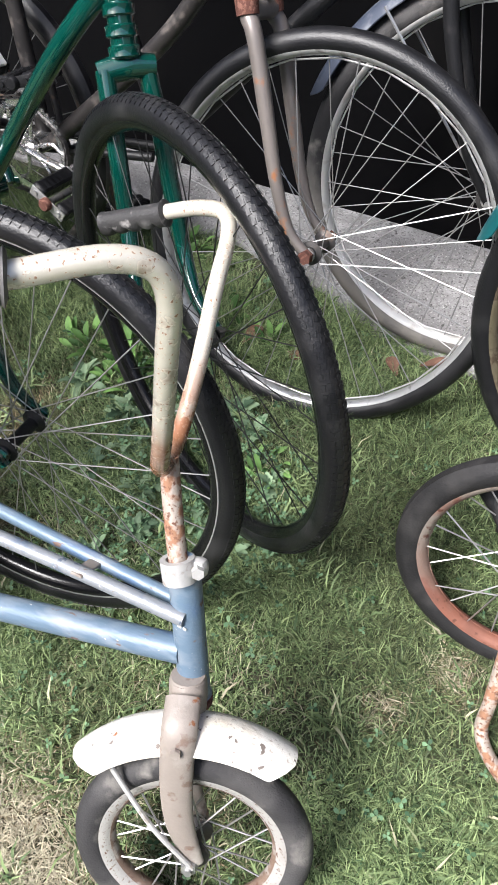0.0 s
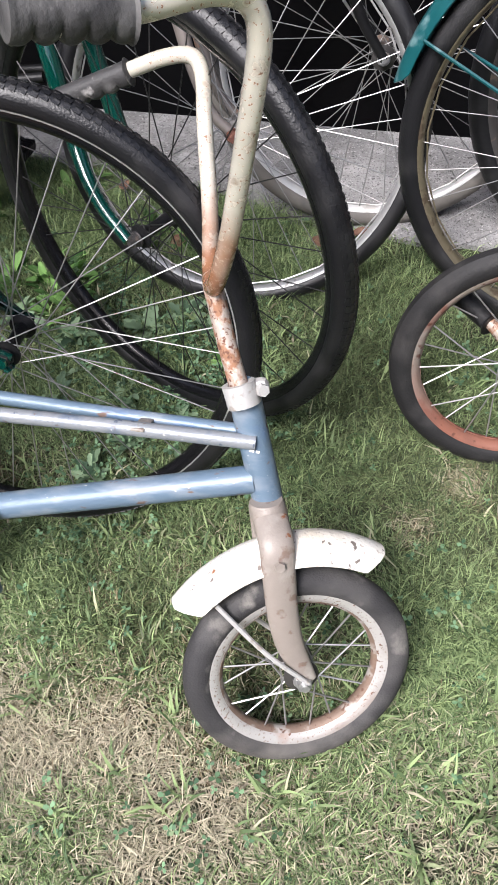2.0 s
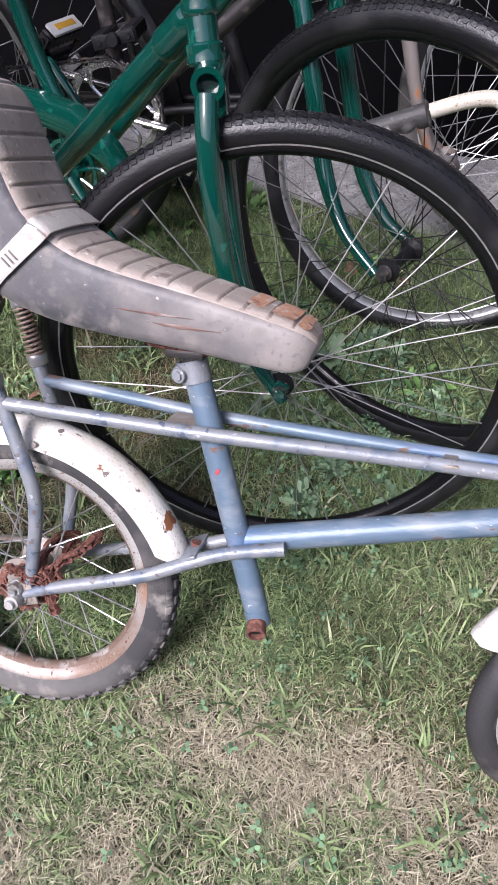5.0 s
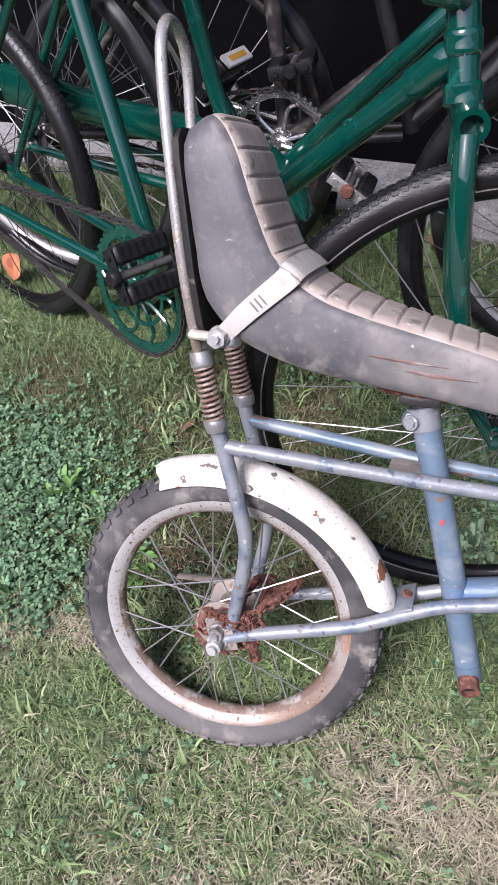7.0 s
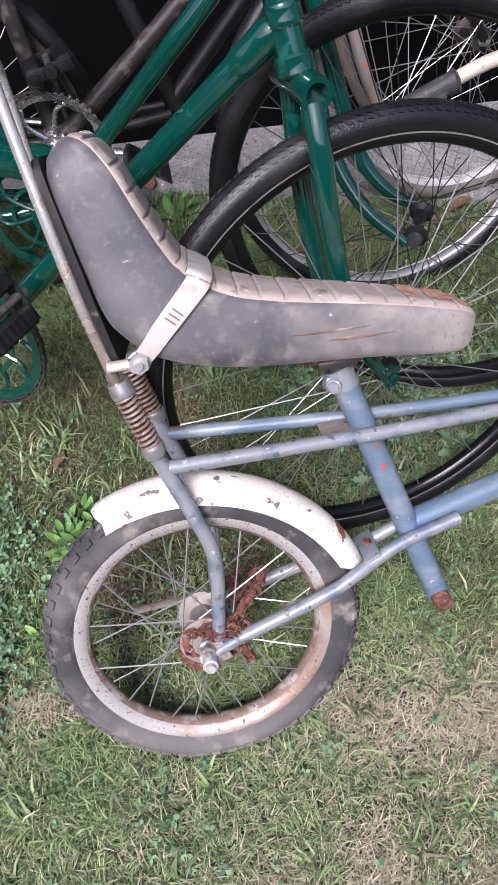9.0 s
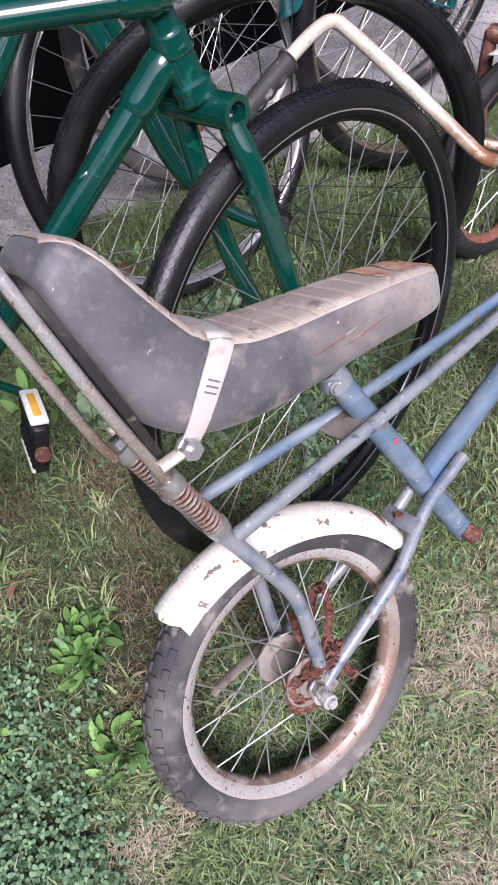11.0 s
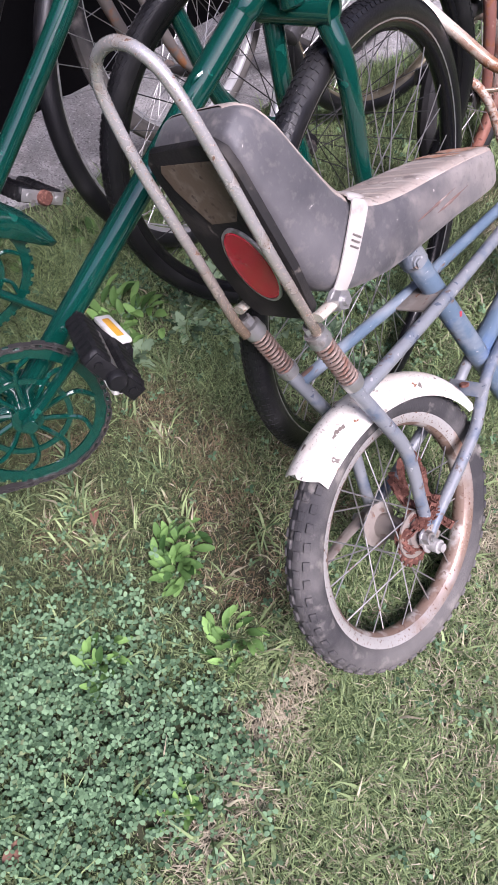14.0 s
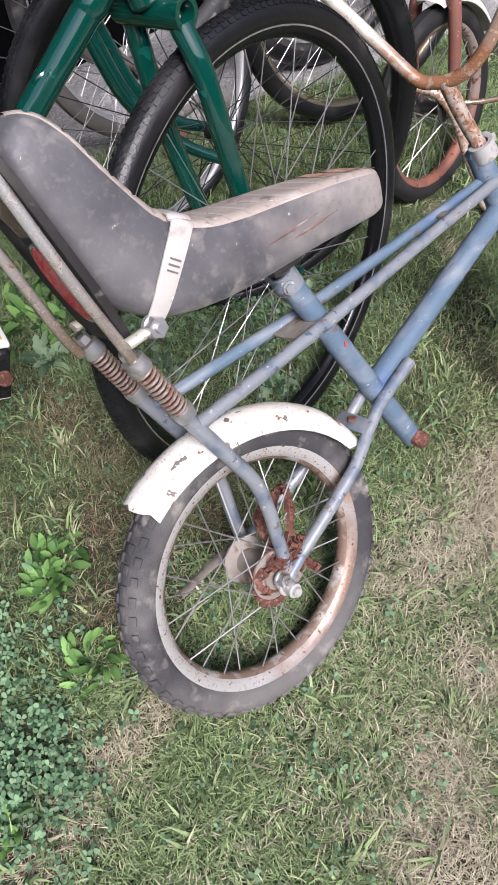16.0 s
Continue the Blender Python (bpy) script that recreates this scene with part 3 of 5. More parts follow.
for s in (-1, 1):
    y = STAY_Y[s]
    ty = TOP_Y[s]
    part("top_tube", tube([(-0.003, ty[0], 0.459), (0.13, ty[1], 0.450), (0.25, ty[2], 0.443), (0.45, ty[3], 0.436), (0.640, ty[4], 0.428 if s < 0 else 0.431)], 0.0085, seg=14), M_bluebare if s < 0 else M_blue, kid, "", K)
    part("seat_stay", tube([(-0.010, 1.04 * y, 0.485), (-0.002, y, 0.461), (0.018, y, 0.40), (0.032, y, 0.352), (0.033, y, 0.31), (0.027, y, 0.265), (0.022, y, 0.222)], [0.0095, 0.009, 0.009, 0.009, 0.0085, 0.0085], seg=14), M_bluebare, kid, "", K)
    part("chain_stay", tube([(0.012, 0.051 * s - 0.001, 0.204), (0.055, 0.048 * s, 0.220), (0.158, 0.040 * s, 0.251), (0.198, 0.032 * s, 0.266), (0.232, 0.022 * s, 0.279), (0.27, 0.0195 * s + 0.004, 0.293), (0.338, 0.0205 * s + 0.010, 0.309)],
                            [0.0065, 0.0085, 0.0085, 0.0085, 0.0085, 0.0085], seg=14), M_bluebare, kid, "", K)
    part("dropout", box((0.034, 0.005, 0.03), pose(0.013, 0.051 * s - 0.001, 0.203, 0, -20, 0), 0.002), M_fork, kid, "", K)
part("stay_bridge", box((0.022, 0.062, 0.004), pose(0.223, 0, 0.284, 0, -25, 0), 0.001), M_bluebare, kid, "", K)
part("bolt", disc_bolt(bmesh.new(), (0.224, 0.002, 0.287), (0.3, 0, 1), 0.0075, 0.004), M_rust, kid, "rusted bridge bolt", K)
part("tube_clip", box((0.016, 0.036, 0.004), pose(0.512, ty[3] - 0.022, 0.436, 0, 0, 0), 0.0015), M_fork, kid, "", K)
part("cross_plate", box((0.05, 0.066, 0.004), pose(0.207, 0.016, 0.444, 0, 0, 0), 0.0015), M_fork, kid, "", K)
part("paint_mark", box((0.0045, 0.0016, 0.0075), pose(0.2500, -0.0062, 0.394, 0, 17, 0), 0.0005), M_pinkmark, kid, "small red paint mark", K)
# seat post and clamp
part("seat_post", tube([(0.225, 0.012, 0.47), (0.2085, 0.010, 0.528), (0.207, 0.006, 0.552)], 0.0125, seg=16), M_steel, kid, "", K)
bm = pipe((0.2160, 0.013, 0.496), (0.2085, 0.0135, 0.521), 0.0182, 0.0150)
block(bm, (0.022, 0.020, 0.019), pose(0.2005, 0.004, 0.506, 0, 17, 0), 0.007)
disc_bolt(bm, (0.2000, -0.006, 0.506), (-0.25, -1, 0), 0.0065, 0.006)
disc_bolt(bm, (0.2000, -0.007, 0.506), (-0.25, -1, 0), 0.0092, 0.002, 16)
part("seat_clamp", bm, M_bluebare, kid, "", K)
part("saddle_rail", tube([(0.150, -0.008, 0.556), (0.170, -0.008, 0.540), (0.235, -0.008, 0.537), (0.255, -0.008, 0.552)], 0.004, seg=8), M_rust, kid, "", K)
part("seat_spring_clip", box((0.045, 0.036, 0.012), pose(0.207, 0.006, 0.533, 0, 0, 0), 0.003), M_steel, kid, "", K)

# banana saddle: stations along its length with section half width and height
SADDLE = [(0.355, 0.5535, 0.014, 0.007), (0.352, 0.5545, 0.026, 0.0155), (0.344, 0.556, 0.035, 0.022), (0.328, 0.559, 0.0415, 0.0265), (0.285, 0.568, 0.047, 0.030), (0.24, 0.577, 0.052, 0.032), (0.19, 0.585, 0.056, 0.035),
          (0.14, 0.593, 0.060, 0.038), (0.09, 0.604, 0.063, 0.042), (0.045, 0.624, 0.065, 0.048), (0.018, 0.651, 0.067, 0.049), (0.004, 0.687, 0.068, 0.042), (-0.008, 0.724, 0.068, 0.037),
          (-0.019, 0.760, 0.067, 0.033), (-0.027, 0.782, 0.064, 0.027), (-0.033, 0.794, 0.056, 0.018), (-0.036, 0.799, 0.040, 0.008)]
KS = K @ pose(0, -0.009, 0)


def saddle_lines():
    pts = [Vector((x, 0, z)) for x, z, _, _ in SADDLE]
    fine = curve_through(pts, 5)
    t = np.linspace(0, 1, len(SADDLE))
    tf = np.linspace(0, 1, len(fine))
    return fine, [float(v) for v in np.interp(tf, t, [s[2] for s in SADDLE])], [float(v) for v in np.interp(tf, t, [s[3] for s in SADDLE])]


def saddle_section(line, i, wd, ht, angles, power=0.38, grow=0.0):
    d = (line[min(i + 1, len(line) - 1)] - line[max(i - 1, 0)]).normalized()
    nrm = Vector((-d.z, 0, d.x)) * -1
    out = []
    for a in angles:
        c, s = math.cos(a), math.sin(a)
        c, s = math.copysign(abs(c) ** power, c), math.copysign(abs(s) ** power, s)
        out.append(line[i] + Vector((0, 1, 0)) * c * (wd + grow) + nrm * s * (ht + grow))
    return out


line, wid, hei = saddle_lines()
bm = bmesh.new()
rings = []
for i in range(len(line)):
    rings.append([bm.verts.new(p) for p in saddle_section(line, i, wid[i], hei[i], [2 * math.pi * j / 28 for j in range(28)])])
for a, b in zip(rings, rings[1:]):
    for j in range(28):
        bm.faces.new((a[j], a[(j + 1) % 28], b[(j + 1) % 28], b[j]))
bm.faces.new(rings[0][::-1])
bm.faces.new(rings[-1])
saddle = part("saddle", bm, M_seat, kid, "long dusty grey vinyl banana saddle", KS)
# the quilted top: pads between seams
bm = bmesh.new()
arc = [radians(36 + 108 * j / 12) for j in range(13)]
melt = [min(1.0, max(0.0, 0.5 * (min(j, 12 - j) - 1))) for j in range(13)]
rings = []
lengths = [0.0]
for i in range(1, len(line)):
    lengths.append(lengths[-1] + (line[i] - line[i - 1]).length)
for i in range(2, len(line) - 2):
    for sub in range(6):
        f = sub / 6
        k = min(i + 1, len(line) - 3)
        s = lengths[i] + f * (lengths[k] - lengths[i])
        seam = min(1.0, 3.2 * abs(math.sin(math.pi * s / 0.0265)))
        grown = {g: [saddle_section(line, h, wid[h], hei[h], arc, 0.38, g).copy() for h in (i, k)] for g in (-0.0012, 0.0010, 0.0030)}
        row = []
        for j in range(13):
            low, flat, full = (grown[g][0][j].lerp(grown[g][1][j], f) for g in (-0.0012, 0.0010, 0.0030))
            row.append(bm.verts.new(low if j in (0, 12) else flat.lerp(low.lerp(full, 0.26 + 0.64 * seam), melt[j])))
        rings.append(row)
for a, b in zip(rings, rings[1:]):
    for j in range(12):
        bm.faces.new((a[j], a[j + 1], b[j + 1], b[j]))
part("saddle_top", bm, M_seattop, saddle, "worn beige quilted top with torn rusty patches", KS)
M_scuff = material("scuffed_red_brown_vinyl", (0.17, 0.105, 0.09), 0.7, 0, [((0.30, 0.24, 0.215), 70, 0.54, 0.1, 0.8), ((0.07, 0.06, 0.062), 40, 0.56, 0.1, 0.7)], 0.4, 300, stretch=(0.3, 1, 1))
M_tear = material("torn_vinyl_rust_orange", (0.44, 0.225, 0.13), 0.9, 0, [((0.46, 0.36, 0.29), 120, 0.50, 0.12, 0.9), ((0.25, 0.12, 0.075), 60, 0.56, 0.1, 0.9)], 0.6, 300)
for i0, i1, j0, j1 in ((10, 14, 4, 9), (15, 18, 2, 8), (19, 21, 3, 7), (11, 13, 1, 3)):
    bm = bmesh.new()
    rows_ = []
    for i in range(i0, i1 + 1):
        ring = saddle_section(line, i, wid[i], hei[i], arc, 0.38, 0.0036)
        rows_.append([bm.verts.new(ring[j] + Vector((random.uniform(-1, 1), random.uniform(-1, 1), 0)) * (0.003 if i in (i0, i1) or j in (j0, j1) else 0)) for j in range(j0, j1 + 1)])
    for a, b in zip(rows_, rows_[1:]):
        for j in range(len(a) - 1):
            bm.faces.new((a[j], a[j + 1], b[j + 1], b[j]))
    part("torn_patch", bm, M_tear, saddle, "torn rust-orange patch", KS)
# scuffed streak low on the side
for x0, x1, z0 in ((0.150, 0.235, 0.590), (0.19, 0.262, 0.578)):
    bm = bmesh.new()
    rows_ = []
    for i in range(13):
        t = i / 12
        x, h = x0 + (x1 - x0) * t, 0.0026 * math.sin(math.pi * min(1, t + 0.04)) * random.uniform(0.5, 1.2)
        z, y = z0 - 0.06 * (x - x0), -float(np.interp(x, [0.14, 0.19, 0.24, 0.285, 0.326], [0.060, 0.056, 0.052, 0.047, 0.041])) - 0.0008
        rows_.append([bm.verts.new((x, y, z - h)), bm.verts.new((x, y - 0.0006, z)), bm.verts.new((x, y, z + h * 0.7))])
    for a, b in zip(rows_, rows_[1:]):
        for q in range(2):
            bm.faces.new((a[q], a[q + 1], b[q + 1], b[q]))
    part("scuff", bm, M_scuff, saddle, "red-brown scuffed streak", KS)
# back plate behind the backrest and the oval reflector
BP = K @ pose(-0.0400, -0.012, 0.680, 0, -9, 0)
bm = bmesh.new()
outline = [(1.03 * y, (0.94 if z > 0 else 0.97) * z) for y, z in [(-0.060, 0.085), (-0.057, 0.105), (-0.045, 0.116), (0.045, 0.116), (0.057, 0.105), (0.060, 0.085), (0.058, -0.03), (0.050, -0.085), (0.036, -0.102), (-0.036, -0.102), (-0.050, -0.085), (-0.058, -0.03)]]
front_ = [bm.verts.new((-0.004, y, z)) for y, z in outline]
mid_ = [bm.verts.new((0.000, y * 1.03, z * 1.015)) for y, z in outline]
back_ = [bm.verts.new((0.004, y * 1.03, z * 1.015)) for y, z in outline]
for a, b in ((front_, mid_), (mid_, back_)):
    for i in range(12):
        bm.faces.new((a[i], a[(i + 1) % 12], b[(i + 1) % 12], b[i]))
bm.faces.new(front_)
bm.faces.new(back_[::-1])
plate = part("back_plate", bm, M_plate, kid, "black back plate with a dusty worn patch", BP)
bm = bmesh.new()
ring = [(-0.048, 0.093), (0.040, 0.095), (0.046, 0.088), (0.042, 0.068), (0.030, 0.046), (0.018, 0.026), (-0.022, 0.028), (-0.042, 0.052)]
low = [bm.verts.new((-0.0035, y, z)) for y, z in ring]
top_ = [bm.verts.new((-0.0052, y * 0.97, z)) for y, z in ring]
for i in range(8):
    bm.faces.new((low[i], low[(i + 1) % 8], top_[(i + 1) % 8], top_[i]))
bm.faces.new(top_)
part("worn_patch", bm, material("bare_dusty_patch", (0.115, 0.085, 0.055), 0.8, 0, [((0.19, 0.155, 0.12), 60, 0.52, 0.2, 0.9), ((0.07, 0.05, 0.035), 120, 0.58, 0.1, 0.9)], 0.3, 300), plate, "brown dusty worn patch", BP)
bm = lathe(bmesh.new(), [(0.0, -0.0035), (0.0275, -0.0035), (0.0295, -0.001), (0.0295, 0.002), (0.0, 0.002)], 40)
bmesh.ops.transform(bm, matrix=Matrix.Diagonal((1.50, 1, 1, 1)), verts=bm.verts)
QR = BP @ pose(-0.0045, -0.005, -0.026) @ pose(0, 0, 0, 0, 0, -90) @ pose(0, 0, 0, 0, 90, 0)
lens = part("reflector", bm, M_red, plate, "red oval reflector on the back plate", QR)
bm = lathe(bmesh.new(), [(0.0292, -0.003), (0.0312, -0.0025), (0.0315, 0.002), (0.0292, 0.002)], 40)
bmesh.ops.transform(bm, matrix=Matrix.Diagonal((1.48, 1, 1, 1)), verts=bm.verts)
part("bezel", bm, M_alloy, lens, "", QR)
# strap round the saddle
bm = bmesh.new()
rings = []
best = min(range(len(line)), key=lambda i: (saddle_section(line, i, wid[i], hei[i], [math.pi / 2], 0.38, 0.004)[0] - Vector((0.066, 0, 0.660))).length)
over = saddle_section(line, best, wid[best], hei[best], [radians(a) for a in (155, 140, 120, 90, 60, 40, 25)], 0.38, 0.0045)
strap_path = [Vector((-0.003, -0.0575, 0.588)), Vector((0.012, -0.0650, 0.603)), Vector((0.030, -0.0685, 0.622))] + over + [Vector((0.030, 0.0685, 0.622)), Vector((0.012, 0.0650, 0.603)), Vector((-0.003, 0.0575, 0.588))]
cl = curve_through(strap_path, 5)
centre = line[best]
along = (line[best + 1] - line[best - 1]).normalized()
for i, p in enumerate(cl):
    t = (cl[min(i + 1, len(cl) - 1)] - cl[max(i - 1, 0)]).normalized()
    across = (along - t * along.dot(t)).normalized() * (0.0088 + 0.0037 * min(1.0, 3.2 * min(i, len(cl) - 1 - i) / len(cl)))
    out = across.cross(t).normalized()
    if out.dot(p - centre) < 0:
        out = -out
    rings.append([bm.verts.new(p + across * a + out * b) for a, b in ((-1, 0), (1, 0), (1, 0.0020), (0, 0.0032), (-1, 0.0020))])
for a, b in zip(rings, rings[1:]):
    for j in range(5):
        bm.faces.new((a[j], a[(j + 1) % 5], b[(j + 1) % 5], b[j]))
bm.faces.new(rings[0])
bm.faces.new(rings[-1])
strap = part("saddle_strap", bm, M_strap, kid, "dirty white metal strap over the saddle", KS)
for i in range(3):
    part("printed_bar", box((0.0016, 0.0010, 0.012), pose(0.0365 + i * 0.0042, -0.0728, 0.6275 + i * 0.0040, 0, -46, 0)), M_brown, strap, "", KS, False)
for s in (-1, 1):
    y = 0.062 * s - 0.008
    bm = disc_bolt(bmesh.new(), (-0.002, y, 0.590), (0, s, 0), 0.0125, 0.004, 20)
    disc_bolt(bm, (-0.002, y + s * 0.003, 0.590), (0, s, 0), 0.0115, 0.010)
    disc_bolt(bm, (-0.002, y + s * 0.012, 0.590), (0, s, 0), 0.005, 0.006, 12)
    part("strap_bolt", bm, M_alloy, kid, "", K)
    part("strap_lug", tube([(-0.002, y, 0.589), (-0.034, y, 0.589)], 0.0095, seg=12, flat=0.55, up=(0, 1, 0)), M_barchrome, kid, "", K)
# hoop behind the saddle
hoop = [(-0.030, -0.056, 0.562), (-0.035, -0.059, 0.590), (-0.050, -0.064, 0.67), (-0.065, -0.067, 0.778), (-0.074, -0.064, 0.845), (-0.079, -0.052, 0.873), (-0.082, -0.032, 0.886), (-0.084, -0.010, 0.886), (-0.084, 0.010, 0.876),
        (-0.083, 0.025, 0.850), (-0.078, 0.032, 0.778), (-0.063, 0.037, 0.67), (-0.051, 0.044, 0.590), (-0.043, 0.048, 0.562)]
part("sissy_bar", tube(hoop, 0.0060, seg=14), M_rustbar, kid, "rust-speckled chrome hoop behind the saddle", K)
# springs
for s, y in ((-1, -0.052), (1, 0.052)):
    a, b = Vector((-0.0095, y, 0.490)), Vector((-0.026, y, 0.552))
    d = (b - a).normalized()
    sd = Vector((0, 1, 0))
    ov = d.cross(sd)
    pts = []
    for i in range(11 * 10 + 1):
        t = i / 110
        an = 2 * math.pi * 11 * t
        pts.append(a.lerp(b, t) + 0.0105 * (math.cos(an) * sd + math.sin(an) * ov))
    part("spring", sweep(bmesh.new(), pts, 0.0019, seg=6, per=1), M_spring, kid, "rust-brown coil spring", K)
    part("spring_rod", tube([a - d * 0.01, b + d * 0.03], 0.005, seg=10), M_steel, kid, "", K)
    part("spring_cup", tube([b - d * 0.001, b + d * 0.002, b + d * 0.016], [0.0125, 0.0135, 0.0125], seg=18, per=2), M_alloy, kid, "", K)
    part("spring_cup", tube([a - d * 0.012, a - d * 0.002, a + d * 0.002], [0.0120, 0.0135, 0.0130], seg=18, per=2), M_alloy, kid, "", K)
    part("nut", disc_bolt(bmesh.new(), b + d * 0.018, d, 0.009, 0.009), M_alloy, kid, "", K)
# rear mudguard: follows the wheel from the back over the top to the chain stay bridge
part("rear_mudguard", arc_fender(0.207, 0.034, 17.5, 116, crown=0.019, lip=0.007, ragged=0.005), M_cream, kid, "chipped cream-white rear mudguard with rust spots", K @ pose(0, 0.003, 0.2))
for s in (-1, 1):
    part("bolt", disc_bolt(bmesh.new(), (0.028, 0.034 * s + 0.003, 0.405), (0, s, 0.2), 0.004, 0.003), M_fork, kid, "", K)
for s in (-1, 1):
    bm = lathe(bmesh.new(), [(0.0, s * 0.053), (0.013, s * 0.053), (0.013, s * 0.056), (0.009, s * 0.056), (0.009, s * 0.063), (0.0095, s * 0.0635), (0.0095, s * 0.071), (0.006, s * 0.0715), (0.006, s * 0.077), (0.0, s * 0.077)], 16)
    part("axle_nut", bm, M_palealloy, kid, "", K @ pose(0.006, -0.001, 0.201))
# coaster brake arm, sprocket and rusted chain
part("brake_arm", tube([(0.01, 0.040, 0.225), (-0.04, 0.047, 0.221), (-0.09, 0.05, 0.214)], [0.012, 0.009, 0.008], seg=8, flat=0.3, up=(0, 1, 0)), M_fork, kid, "", K)
bm = bmesh.new()
chainring(bm, 0.030, 16, 4, 0.003, 0.0, 0.022)
part("sprocket", bm, M_rust, kid, "rusty rear sprocket", K @ pose(0, -0.036, 0.2))
heap = []
for i in range(15):
    a = 2 * math.pi * i / 6 + 0.4
    q = 0.024 + 0.010 * random.random()
    heap.append((0.008 + q * math.cos(a), -0.030 - 0.014 * (i / 14) + random.uniform(-0.009, 0.009), 0.216 + 0.65 * q * math.sin(a)))
heap += [(0.040, -0.036, 0.236), (0.056, -0.030, 0.248), (0.074, -0.015, 0.258), (0.090, 0.008, 0.270), (0.080, 0.024, 0.258), (0.062, 0.014, 0.244), (0.046, 0.0, 0.238), (0.052, 0.020, 0.256), (0.038, 0.006, 0.262), (0.026, -0.016, 0.248), (0.034, -0.045, 0.232)]
part("chain", chain_loop(heap, 0.0095, 0.0105, 28), M_rust, kid, "rust-crusted slack chain heaped on the hub", K)
hang = [(0.030 + 0.024 * math.cos(1.9 * i) + random.uniform(-0.006, 0.006), -0.046 + random.uniform(-0.008, 0.008), 0.212 + 0.022 * math.sin(2.3 * i) + random.uniform(-0.006, 0.006)) for i in range(11)]
part("chain", chain_loop(hang, 0.0095, 0.0105, 28), M_rust, kid, "", K)

# head and steering
KF = FORE @ K
part("head_tube", tube([(0.6735, -0.010, 0.331), (0.670, -0.011, 0.348), (0.643, -0.013, 0.474), (0.640, -0.013, 0.488)], [0.0195, 0.0178, 0.0178, 0.0178, 0.0178, 0.019], seg=24, per=4), M_blue, kid, "pale blue head tube with a worn decal", KF)
for x, z, sx in ((0.6525, 0.4205, 0.005), (0.6590, 0.4195, 0.004)):
    part("decal_bar", box((sx, 0.0008, 0.003), pose(x, -0.0305, z + 0.005, 0, 12, 0)), M_decal, kid, "", KF, False)
part("lower_cup", lathe(bmesh.new(), [(0.0, -0.003), (0.0195, -0.003), (0.0205, 0.0), (0.0195, 0.004), (0.0, 0.004)], 24), M_rust, kid, "thin rusty headset ring", KF @ pose(0.6745, -0.010, 0.327, 0, 12, 0) @ pose(0, 0, 0, 90, 0, 0))
H = FORE @ leaning((0.6994, 0.0216, 0.1083), 29.6, 23.4)
wheel(kid, H, 0.1395, 0.0185, M_tyresmooth, M_rimrust, well=M_rimband, spokes=20, hub_r=0.014, hub_half=0.018, axle_half=0.043, tread="smooth", thick=0.0012, rim_depth=0.018, label="small front wheel", tyre_label="worn smooth grey tyre", spin=0.2)
for s in (-1, 1):
    y = s * 0.0275
    part("fork_leg", tube([(0.006, 0.018 + s * 0.014, 0.205), (0.004, s * 0.026 + 0.004, 0.185), (-0.001, y, 0.15), (-0.006, y, 0.10), (-0.006, y, 0.06), (0.000, y, 0.025), (0.006, y, 0.0)], [0.0098, 0.0098, 0.0094, 0.0090, 0.0082, 0.0068, 0.0054], seg=18, flat=2.0, up=(0, 1, 0)), M_fork, kid, "flattened grimy fork blade", H)
    bm = disc_bolt(bmesh.new(), (0.001, s * 0.0365, 0.168), (0, s, 0), 0.0065, 0.004)
    part("bolt", bm, M_fork, kid, "", H)
part("fork_crown", tube([(0.005, 0.012, 0.165), (0.007, 0.020, 0.190), (0.007, 0.027, 0.208), (0.0075, 0.0275, 0.216)], [0.018, 0.0205, 0.0212, 0.0208, 0.0188], seg=20, per=3), M_fork, kid, "grimy fork crown", H)
part("front_mudguard", arc_fender(0.166, 0.031, 47, 132, crown=0.018, lip=0.008), M_cream, kid, "chipped cream-white front mudguard with rust spots", H)
part("mudguard_stay", tube([(-0.076, -0.021, 0.130), (-0.036, -0.034, 0.060), (0.005, -0.037, 0.002)], 0.0030, seg=8), M_palealloy, kid, "", H)
part("mudguard_stay", tube([(-0.076, 0.021, 0.130), (-0.036, 0.034, 0.060), (0.005, 0.037, 0.002)], 0.0030, seg=8), M_palealloy, kid, "", H)
# stem clamp, stem and handlebar
part("stem_clamp", pipe((0.0075, 0.036, 0.330), (0.006, 0.0385, 0.355), 0.0185, 0.0122), M_palealloy, kid, "", H)
bm = box((0.028, 0.017, 0.021), pose(0.0245, 0.040, 0.3445, 0, 0, -20), 0.007)
disc_bolt(bm, (0.028, 0.031, 0.3445), (0.2, -1, 0), 0.0075, 0.008)
part("clamp_lug", bm, M_palealloy, kid, "", H)
part("stem", tube([(0.0075, 0.036, 0.33), (0.0043, 0.0488, 0.3963), (0.0036, 0.0577, 0.4607)], 0.0105, seg=16), M_stemrust, kid, "rusty handlebar stem", H)
bar = [(-0.08, -0.205, 0.682), (-0.027, -0.184, 0.682), (0.025, -0.162, 0.686), (0.052, -0.145, 0.678), (0.0581, -0.1282, 0.6543), (0.0452, -0.0956, 0.6032), (0.0204, -0.0324, 0.5156), (0.0055, 0.01, 0.4718), (0.0026, 0.0427, 0.4587), (0.0036, 0.0677, 0.4597),
       (0.0086, 0.0957, 0.4707), (0.0252, 0.1355, 0.5254), (0.0447, 0.1912, 0.6081), (0.0572, 0.226, 0.6558), (0.0522, 0.24, 0.6788), (0.0242, 0.254, 0.6848), (-0.0188, 0.275, 0.6808), (-0.0678, 0.296, 0.6728)]
part("handlebar", tube(bar, 0.0092, seg=16), M_barchrome, kid, "high-rise chrome handlebar, yellowed and rusting at the bend", H)


